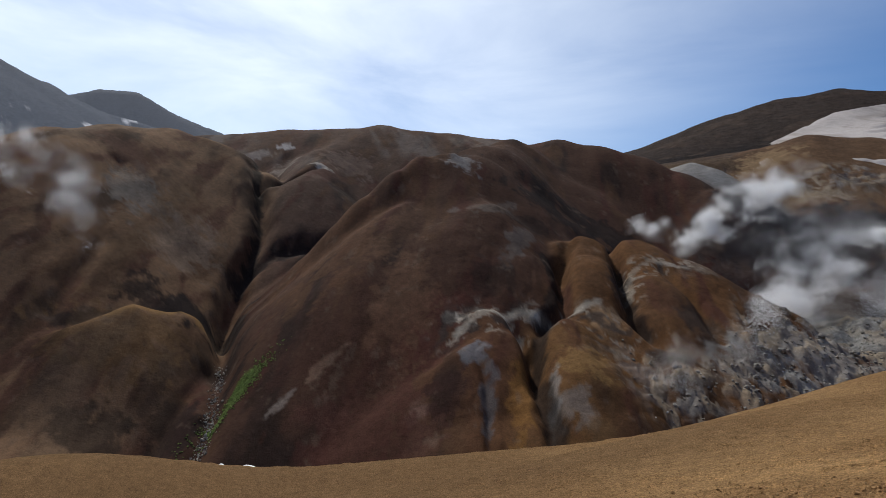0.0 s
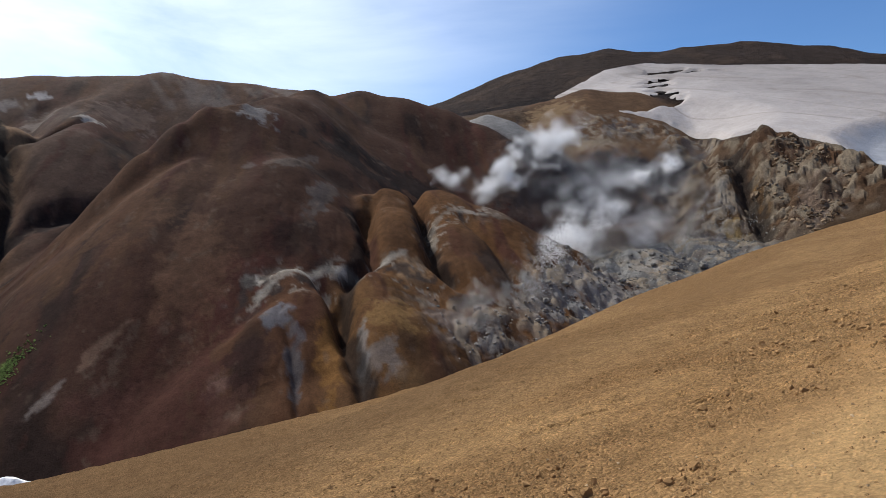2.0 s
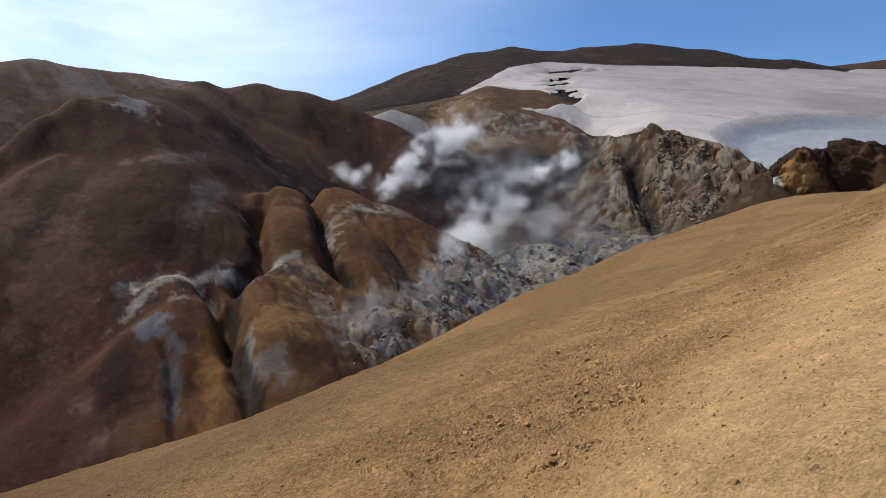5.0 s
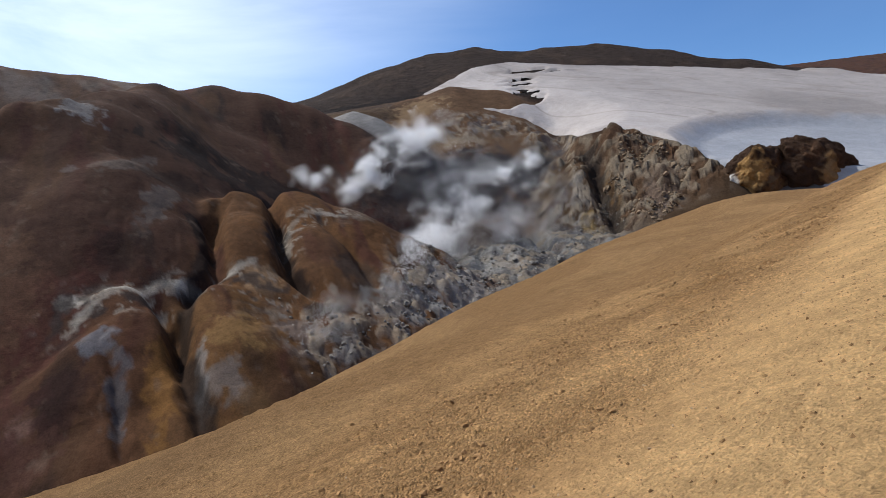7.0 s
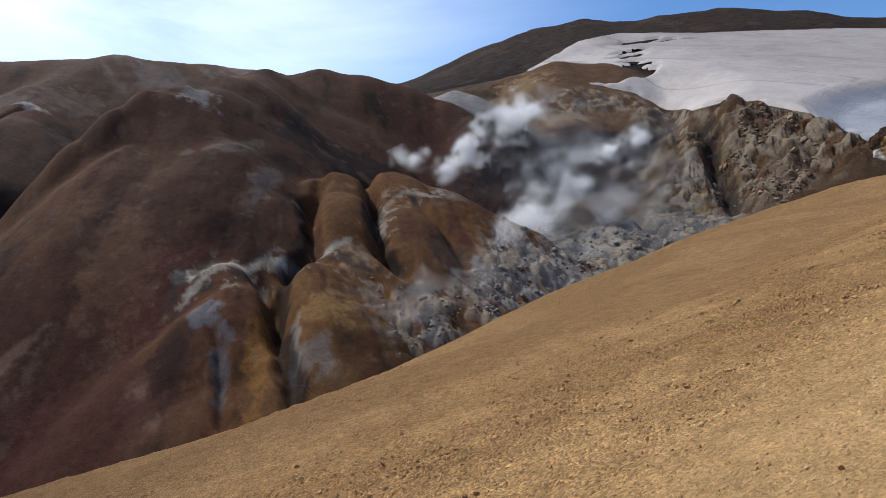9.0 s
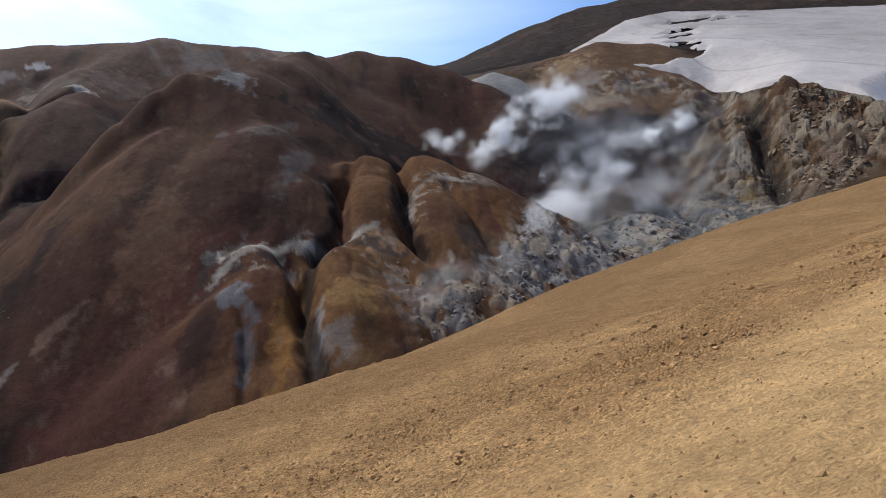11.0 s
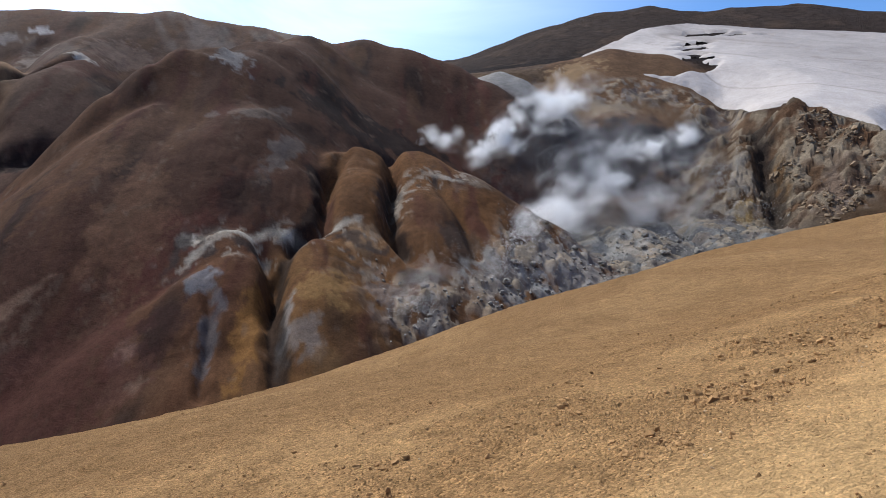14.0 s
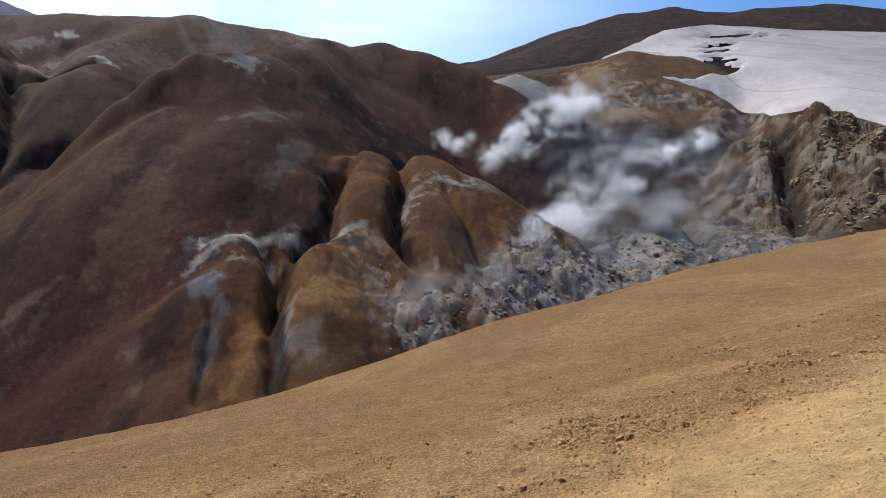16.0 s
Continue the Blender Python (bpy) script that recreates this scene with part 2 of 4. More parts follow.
RIDGES = {
    "hill_centre": ([
        ([(-19, 176, 35), (-28, 170, 32), (-34, 164.5, 27), (-42, 160, 18.4), (-49, 158, 9.6), (-57, 157.5, 0.8), (-65, 157.5, -7.8), (-73.5, 158, -16), (-80, 156, -24.5), (-86, 151, -33)], 1.6, 4),
        ([(-26, 169, 31), (-28.5, 153, 15.5), (-30, 140, 5), (-30, 131, -4), (-32, 125, -11), (-36, 117, -22), (-41, 107, -32)], 0.98, 8),
        ([(-28, 152, 15.8), (-20.4, 147, 8.4), (-13, 142, 1), (-7, 134, -4.5), (-4, 122, -10)], 0.98, 3.5),
        ([(-19, 168, 30), (-15, 146, 11), (-12, 126, -7), (-14, 104, -22)], 1.0, 10),
        ([(-17, 172, 31), (-8, 156, 18), (0, 141, 5)], 0.93, 9),
    ], 3.5),
    "hill_shoulder": ([
        ([(-13, 182, 35.5), (-8, 196, 41), (-2, 225, 50), (6, 259, 55.8), (19, 251, 55.8), (35, 245, 52.5), (51, 242, 48.1), (65, 233, 40.6), (74, 219, 33)], 1.05, 11),
        ([(19, 251, 55), (20, 215, 33), (22, 190, 16)], 0.85, 12),
        ([(-12, 190, 39), (0, 172, 22), (8, 155, 5)], 0.85, 9),
    ], 6),
    "plateau": ([
        ([(-330, 330, 60), (-215, 310, 66), (-160, 318, 70.5), (-128, 316, 73), (-75, 318, 75.8), (-35, 315, 72.6), (-9, 297, 66.4), (10, 275, 58)], 0.85, 20),
        ([(-75, 318, 76), (-92, 268, 53), (-82, 224, 34), (-79, 208, 19), (-80, 195, 4), (-83, 184, -9)], 0.85, 8),
    ], 8),
    "hill_left": ([
        ([(-260, 100, 22), (-166, 132, 24.5), (-150, 150, 31), (-148, 167, 38), (-146, 191, 45), (-140, 216, 50), (-121, 224, 45), (-112, 222, 39)], 0.97, 14),
        ([(-148, 167, 37), (-127, 156, 11), (-109, 146, -8), (-95, 126, -21), (-88, 106, -30), (-81, 86, -36)], 0.72, 9),
        ([(-118, 150, -4), (-104, 148, -14), (-90, 149, -16.5)], 0.95, 6),
        ([(-93, 112, -17), (-86, 122, -13), (-78, 129, -14.5), (-73, 131, -18)], 0.95, 3),
        ([(-124, 216, 46), (-112, 196, 22), (-104, 182, 4)], 0.85, 9),
    ], 4),
    "lump_tall": ([([(18, 148, 9.5), (19, 137, 3), (18, 122, -8)], 0.9, 7)], 4),
    "lump_broad": ([([(33, 154, 8), (34, 137, 0), (33, 125, -7.5), (34, 112, -16)], 0.78, 8), ([(33, 154, 8), (43, 147, 4), (55, 138, -4)], 0.75, 7)], 4),
    "lump_low": ([([(12, 113, -9.5), (14, 103, -14.5), (13, 92, -23)], 0.9, 6), ([(20, 118, -10), (23, 108, -17)], 0.9, 4)], 3),
    "lump_small": ([([(-3, 116, -8.5), (-1, 110, -12)], 0.9, 5), ([(-4, 104, -15.5), (-2, 92, -25)], 0.85, 5)], 3),
    "crag": ([
        ([(147, 186, 23), (150, 181, 27.5), (154, 177.5, 29.3), (157, 171, 28.2), (160, 160, 24), (161, 151, 20.5), (160, 142, 15.5), (159, 133, 11)], 1.1, 4),
        ([(153, 177, 29), (147, 166.5, 15), (141, 157, 3), (136, 149.5, -6)], 1.05, 2.5),
        ([(158, 159, 21.8), (150, 148, 9.8), (142, 137.5, -0.5)], 1.0, 4),
    ], 3),
    "buttress": ([([(143, 200, 22), (138, 190, 19), (135.5, 180, 12.5), (133, 172, 5.5), (130, 164, -3), (127, 157, -11)], 1.25, 3)], 3),
    "rim": ([
        ([(92, 250, 38), (109, 246, 37.5), (122, 243, 36.3)], 0.8, 5),
        ([(128, 246, 38), (135, 239.5, 41), (139, 233, 37)], 0.9, 4),
        ([(143, 228, 35.6), (149, 224, 36.6), (153.5, 213, 29.6), (153, 201, 24), (147, 190, 21)], 0.95, 3),
        ([(78, 222, 22), (84, 204, 13.5), (98, 197, 8)], 0.8, 5),
    ], 3),
    "mound": ([([(60, 268, 45), (68, 259, 46.5), (76, 255.5, 49), (82, 252, 46), (88, 247, 39)], 0.75, 8)], 4),
    "knob": ([([(82, 328, 52), (104, 300, 54), (115, 295, 63.5), (138, 285, 69), (159, 275, 65.9), (170, 268, 60)], 0.7, 8)], 5),
    "mountain_dark": ([
        ([(60, 505, 92), (87, 497, 100), (149, 504, 121), (178, 495, 135), (207, 484, 143.7), (243, 468, 147.6), (272, 452, 141)], 0.5, 14),
        ([(272, 452, 140), (295, 438, 143), (333, 410, 141.7), (357, 377, 130), (384, 319, 107.7), (396, 271, 90.5), (401, 226, 73), (420, 100, 40)], 0.55, 14),
    ], 6),
    "mountain_far": ([([(-1500, 600, 520), (-1218, 871, 450), (-1123, 991, 408), (-1061, 1057, 372), (-1018, 1098, 351), (-947, 1159, 309), (-868, 1220, 294), (-762, 1288, 270)], 0.5, 20)], 10),
    "mountain_far.001": ([([(-1500, 1740, 500), (-1418, 1808, 544), (-1336, 1869, 554), (-1290, 1900, 520), (-1171, 1976, 474), (-1000, 2060, 420)], 0.55, 10)], 10),
}


# gullies: places with the depth of the cut, and its half width
GULLIES = [
    ([(-104, 219, 3), (-96, 208, 5), (-86, 190, 6), (-84, 180, 5), (-82, 165, 6), (-76, 145, 6), (-64, 124, 5), (-56, 107, 4), (-54.5, 98, 3), (-56, 91.5, 2), (-46, 87.6, 2), (-36, 83, 1.5)], 3.2),
    ([(-112, 275, 2), (-106, 245, 3), (-104, 225, 2.5)], 3.0),
    ([(16, 149, 1), (13, 139, 4.5), (12, 128, 4.5), (13, 121, 3.5), (9, 117, 2.5), (6, 109, 3.5), (6, 102, 3.5), (8, 93, 3.5), (10, 84, 3)], 1.7),
    ([(27, 160, 1.5), (26.5, 141, 4.5), (25.5, 128, 4.5), (26, 120, 4), (30, 113, 2)], 1.7),
    ([(0, 117, 1), (4, 112, 3), (5, 107, 3), (6, 103, 2)], 1.5),
    ([(18, 160, 1), (28, 165, 3), (42, 166, 4), (56, 160, 4), (66, 150, 2)], 4.0),
    ([(-5, 105, 0.8), (-2, 97, 1.4), (-1, 86, 1.4)], 1.1),
    ([(36, 140, 1), (40, 128, 2), (42, 116, 2)], 1.4),
    ([(-128, 170, 1.2), (-108, 140, 1.5), (-102, 116, 1.5)], 2.0),
    ([(-84, 240, 2), (-92, 222, 3), (-98, 208, 2)], 1.8),
    ([(-40, 203, 2), (-49, 194, 3), (-58, 190, 3.5), (-67, 186, 3.5), (-75, 181, 2.5), (-80, 174, 2)], 3.6),
    ([(147, 186, 3), (143.5, 177, 6), (139, 167, 6), (135, 158, 5), (131, 150, 3)], 3.0),
    ([(70, 185, 2), (90, 190, 4), (110, 192, 5), (124, 186, 3)], 7.0),
    ([(112, 176, 2), (108, 158, 4), (105, 146, 4), (103, 138, 2)], 2.5),
    ([(80, 160, 1), (82, 148, 2), (78, 136, 2)], 2.0),
]


def cells(x, y, size, seed=0):
    """Distance to the border between random cells, in cells: blocks with cracks, and each block's own number."""
    x, y = x / size, y / size
    ix, iy = np.floor(x), np.floor(y)
    f1, f2, own = np.full(np.shape(x), 9.0), np.full(np.shape(x), 9.0), np.zeros(np.shape(x))
    for i in (-1, 0, 1):
        for j in (-1, 0, 1):
            px, py = ix + i + hash_grid(ix + i, iy + j, seed), iy + j + hash_grid(ix + i, iy + j, seed + 7)
            d = np.hypot(px - x, py - y)
            near = d < f1
            f2 = np.where(near, f1, np.minimum(f2, d))
            own = np.where(near, hash_grid(ix + i, iy + j, seed + 13), own)
            f1 = np.where(near, d, f1)
    return f2 - f1, own


def snow_slope(x, y):
    z = 22.6 + 0.111 * (x - 128) + 0.3555 * (y - 165) - 0.0011 * np.maximum(240 - x, 0) * np.maximum(y - 250, 0)
    z = z - 13 * smooth_step(1.25, 0.5, np.hypot((x - 118) / 60, (y - 230) / 48))
    bowl = np.hypot((x - 212) / 58, (y - 130) / 46)
    z = z - 4.5 * smooth_step(1.1, 0.82, bowl)
    crest = 505 - 1.1 * np.maximum(x - 150, 0)
    z = soft_max(soft_min(z, 138.0, 10), 5 + 0.02 * (y - 62) + 0 * x, 16) - 0.9 * np.maximum(y - crest, 0)
    return np.maximum(z, -60)


SNOW_EDGE = [(139, 343), (198, 387), (236, 392), (252, 374), (272, 347), (350, 297), (385, 262), (430, 190), (440, 50), (204, 30), (190, 72),
             (179, 103), (168, 120), (161, 132), (163, 146), (158, 178), (150, 192), (158, 212), (154, 230), (145, 242), (136, 256), (150, 252), (172, 260), (166, 285), (150, 305)]
# the steaming basin lies west of this rim
BASIN = [(60, 420), (66, 330), (84, 290), (106, 262), (122, 254), (136, 245), (150, 228), (156, 212), (150, 193), (158, 176), (163, 150), (163, 131), (171, 116), (182, 98), (194, 68), (206, -60), (-600, -60), (-600, 700), (0, 700)]


def inside(x, y, pts):
    """Signed distance to a closed outline in plan, positive inside."""
    best, odd = np.full(np.shape(x), 1e9), np.zeros(np.shape(x), bool)
    for (x0, y0), (x1, y1) in zip(pts, pts[1:] + pts[:1]):
        dx, dy = x1 - x0, y1 - y0
        t = np.clip(((x - x0) * dx + (y - y0) * dy) / (dx * dx + dy * dy), 0, 1)
        best = np.minimum(best, np.hypot(x - x0 - t * dx, y - y0 - t * dy))
        if dy:
            odd ^= ((y0 > y) != (y1 > y)) & (x < x0 + (y - y0) / dy * dx)
    return np.where(odd, best, -best)


def fumarole_slope(x, y):
    """The gently rising floor of the basin, and the steep wall behind it."""
    z = -27.0 + 0.155 * (x - 31) + 0.15 * (y - 113) + 5.0 * np.exp(-((x - 84) ** 2 + (y - 142) ** 2) / 320)
    return soft_max(z, snow_slope(x, y) - 1.5 - (0.55 + 0.5 * smooth_step(95, 125, x)) * np.maximum(inside(x, y, BASIN), 0), 5)


CRAG = [(147, 186, 0), (154, 178, 0), (158, 160, 0), (160, 140, 0), (150, 148, 0), (141, 152, 0), (147, 166, 0)]


def stony(x, y):
    """How far the ground is broken rock (0 to 1): the fumarole slope, the crag and the foot of the hummocks."""
    d1, _, _ = polyline(x, y, [(40, 106, 0), (60, 120, 0), (86, 138, 0), (116, 154, 0)])
    hummock = smooth_step(9, 15, polyline(x, y, [(33, 160, 0), (33, 118, 0), (44, 146, 0)])[0])
    d2, _, _ = polyline(x, y, CRAG)
    d3, _, _ = polyline(x, y, [(138, 190, 0), (133, 172, 0), (128, 158, 0)])
    d3 = np.minimum(d3, 3 + polyline(x, y, [(92, 246, 0), (122, 243, 0), (137, 238, 0), (150, 224, 0), (154, 205, 0), (148, 192, 0)])[0])
    w = np.maximum((1 - smooth_step(12, 24, d1)) * hummock, 1 - smooth_step(8, 16, np.minimum(d2, d3)))
    return w * smooth_step(-0.5, 0.1, fbm(x, y, 12, 3, 71) + 0.25)


def land(x, y):
    """Height, and the weight of each form (near slope, valley floor, fumarole slope, snow slope, then RIDGES)."""
    floor = -41.0 + 0.03 * np.maximum(np.hypot(x, y) - 400, 0) + 0 * x
    fum, snow = fumarole_slope(x, y), snow_slope(x, y)
    near = near_slope(x, y)
    within = inside(x, y, BASIN) > 0
    layers = [near, floor, np.where(within, fum, -1e3), np.where(within, -1e3, snow)]
    h = soft_max(floor, np.where(within, fum, np.maximum(snow, fum)), 6)
    for name, (parts, k) in RIDGES.items():
        one = np.full(np.shape(x), -1e9)
        for pts, slope, round_ in parts:
            one = soft_max(one, ridge(x, y, pts, slope, round_), k)
        layers.append(one)
        h = soft_max(h, one, 1.5)
    far = np.hypot(x - 12, y - 3)
    wx, wy = x + 0.9 * fbm(x, y, 6, 2, 31), y + 0.9 * fbm(x, y, 6, 2, 32)
    for pts, width in GULLIES:
        xs, ys, _ = zip(*pts)
        m = (wx > min(xs) - 3 * width) & (wx < max(xs) + 3 * width) & (wy > min(ys) - 3 * width) & (wy < max(ys) + 3 * width)
        if m.any():
            d, depth, _ = polyline(wx[m], wy[m], pts)
            h[m] -= depth * np.exp(-(d / width) ** 2)
    grow = 1 + 3 * smooth_step(300, 1200, far)
    grow = grow * (1 - 0.85 * smooth_step(-8, 8, inside(x, y, SNOW_EDGE)))
    h = h + grow * (0.7 * fbm(x, y, 16, 4, 41, 0.42) + 0.22 * fbm(x, y / 5, 3.2, 3, 42))
    m = (x > -16) & (x < 62) & (y > 84) & (y < 160)
    u, v = x[m], y[m]
    lumpy = smooth_step(-16, -8, u) * smooth_step(62, 50, u) * smooth_step(160, 148, v)
    h[m] += lumpy * (0.2 * fbm(u, v, 3.4, 4, 141, 0.6) + 0.4 * np.minimum(np.abs(fbm(u, v, 9, 3, 142)) * 3, 0.5))
    m = (x > 5) & (x < 175) & (y > 80) & (y < 255)
    x, y = x[m], y[m]
    bare = 1 - smooth_step(-2, 2, inside(x, y, SNOW_EDGE))
    rock = stony(x, y) * bare
    wx, wy = x + fbm(x, y, 3, 2, 51), y + fbm(x, y, 3, 2, 52)
    crack, own = cells(wx, wy, 2.6, 3)
    crack2, own2 = cells(x, y, 1.1, 9)
    craggy = bare * (1 - smooth_step(8, 15, polyline(x, y, CRAG)[0]))
    crack3, own3 = cells(wx + 0.6 * wy, wy - 0.3 * wx, 5.2, 21)
    h[m] += rock * (0.9 * np.minimum(crack, 0.5) + 0.7 * (own - 0.5) + 0.4 * np.minimum(crack2, 0.4) + 0.2 * (own2 - 0.5) + 1.6 * fbm(x, y, 7, 3, 53))
    h[m] += craggy * (1.0 * (own3 - 0.5) + 1.3 * np.minimum(crack3, 0.45) + 0.5 * (own - 0.5) + 1.2 * (0.5 - 2 * np.abs(fbm(x, y, 9, 3, 54))))
    h = soft_max(h, near, 1.5)
    return h, np.stack(layers)
# ---- end of the lie of the land ----

# ---- the land as one sheet, split into its forms ----
CX, CY = 12.0, 3.0
az = np.radians(np.unique(np.concatenate([np.arange(-180, -52, 2.5), np.arange(-52, 70, 0.17), np.arange(70, 180.1, 2.5)])))
rad = np.concatenate([[0.0], np.geomspace(0.6, 3, 30), np.geomspace(3.03, 15, 180), np.geomspace(15.2, 80, 90), np.arange(80.6, 200, 0.6), np.arange(200.8, 300, 0.95), np.arange(301, 620, 2.6), np.geomspace(626, 3600, 90)])
AZ, RAD = np.meshgrid(az, rad, indexing="ij")
GX, GY = CX + RAD * np.sin(AZ), CY + RAD * np.cos(AZ)
GZ, LAYERS = land(GX, GY)
KIND = np.argmax(LAYERS, 0)

TAN, BROWN, RED, DARK = (0.56, 0.335, 0.15), (0.05, 0.0265, 0.018), (0.05, 0.0205, 0.0155), (0.016, 0.0115, 0.0105)
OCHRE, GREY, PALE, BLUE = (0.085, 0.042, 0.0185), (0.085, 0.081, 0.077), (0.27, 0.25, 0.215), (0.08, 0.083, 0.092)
GREEN, HAZE_BLUE, LEFT = (0.06, 0.10, 0.02), (0.062, 0.073, 0.095), (0.14, 0.084, 0.049)
# the forms: name, label, category, colour
FORMS = [
    ("ground", "ochre gravel slope with a trodden path along it", "ground", TAN),
    ("valley_floor", "dark brown clay floor of a narrow valley", "ground", BROWN),
    ("fumarole_slope", "steaming slope of broken grey and whitish rock", "slope", GREY),
    ("mountainside", "dark scree slope under an old snowfield", "slope", DARK),
    ("hill", "steep reddish brown clay hill with fine rills", "hill", BROWN),
    ("hill", "rounded dark brown clay shoulder with a bare crest", "hill", BROWN),
    ("plateau", "flat-topped brown ridge cut by a narrow gully", "hill", (0.062, 0.037, 0.027)),
    ("hill", "dome-shaped brown and greyish clay hill above a gully", "hill", LEFT),
    ("hummock", "tall rounded ochre hummock between two gullies", "hummock", OCHRE),
    ("hummock", "broad ochre clay hummock with white crusts", "hummock", OCHRE),
    ("hummock", "low yellowish hummock beside a dark gully", "hummock", (0.1, 0.052, 0.022)),
    ("hummock", "small brown hummock with a pale crusted rim", "hummock", (0.068, 0.033, 0.018)),
    ("crag", "jagged brown and yellow rock crag below the snow", "crag", (0.05, 0.031, 0.018)),
    ("buttress", "grey-brown rock buttress streaked with pale crust", "crag", (0.085, 0.062, 0.042)),
    ("knoll", "row of brown rocky knolls along a steaming hollow", "knoll", (0.095, 0.06, 0.036)),
    ("mound", "pale grey scree mound below the dark mountain", "mound", (0.17, 0.16, 0.15)),
    ("knoll", "smooth brown knoll at the edge of the snow", "knoll", (0.085, 0.05, 0.029)),
    ("mountain", "dark rounded lava mountain with a snowfield", "mountain", (0.04, 0.029, 0.024)),
    # aerial haze is mixed into the base colour of both far mountains
    ("mountain", "distant grey cone with haze-blue colouring and thin snow streaks", "mountain", HAZE_BLUE),
    ("mountain", "far mountain with haze-blue colouring and a flat summit", "mountain", (0.07, 0.08, 0.10)),
]

# colours blend where two forms meet
jitter, top = 1.6 * fbm(GX, GY, 5, 3, 61), LAYERS.max(0)
COL, total = np.zeros(GX.shape + (3,)), np.zeros(GX.shape)
for k, form in enumerate(FORMS):
    w = np.exp(np.clip((LAYERS[k] + jitter * (k / 8 - 1) - top) / 1.3, -30, 4))
    COL += w[..., None] * np.array(form[3])
    total += w
COL /= total[..., None]
FAR_OFF = np.hypot(GX, GY) > 60


def tint(mask, colour):
    global COL
    m = np.clip(mask, 0, 1)[..., None]
    COL = COL * (1 - m) + np.array(colour) * m


hills = np.isin(KIND, [4, 5, 6, 7, 8, 9, 10, 11, 1]) & FAR_OFF
wash = fbm(GX + 3 * fbm(GX, GY, 9, 2, 82), GY / 4, 4.5, 4, 81)
tint(hills * 0.75 * smooth_step(0.05, 0.5, wash), RED)
tint(hills * 0.7 * smooth_step(0.1, 0.55, fbm(GX, GY / 2.5, 9, 4, 83)), DARK)
tint(hills * 0.55 * smooth_step(0.12, 0.5, fbm(GX, GY / 3, 6, 4, 84)), (0.07, 0.037, 0.02))
Q = -0.423 * GX + 0.906 * GY
tint((KIND == 0) * 0.6 * smooth_step(-0.2, 0.4, fbm(GX, GY, 5, 4, 85) + 0.2) * smooth_step(-0.5, 2.0, Q), (0.36, 0.2, 0.085))
tint((KIND == 0) * (0.8 - 0.4 * smooth_step(12, 24, 0.906 * GX + 0.423 * GY)) * smooth_step(2.5, 13, Q), (0.215, 0.127, 0.062))
tint((KIND == 0) * 0.8 * smooth_step(1.3, -0.6, Q + 0.9 * fbm(GX, GY, 3, 3, 86)), (0.64, 0.405, 0.185))

COARSE = smooth_step(0.2, 1.5, Q) * (1 - smooth_step(4.5, 9, Q)) * smooth_step(-0.35, 0.25, fbm(0.906 * GX + 0.423 * GY, Q, 1.9, 4, 111))
tint((KIND == 0) * 0.5 * COARSE, (0.31, 0.17, 0.072))

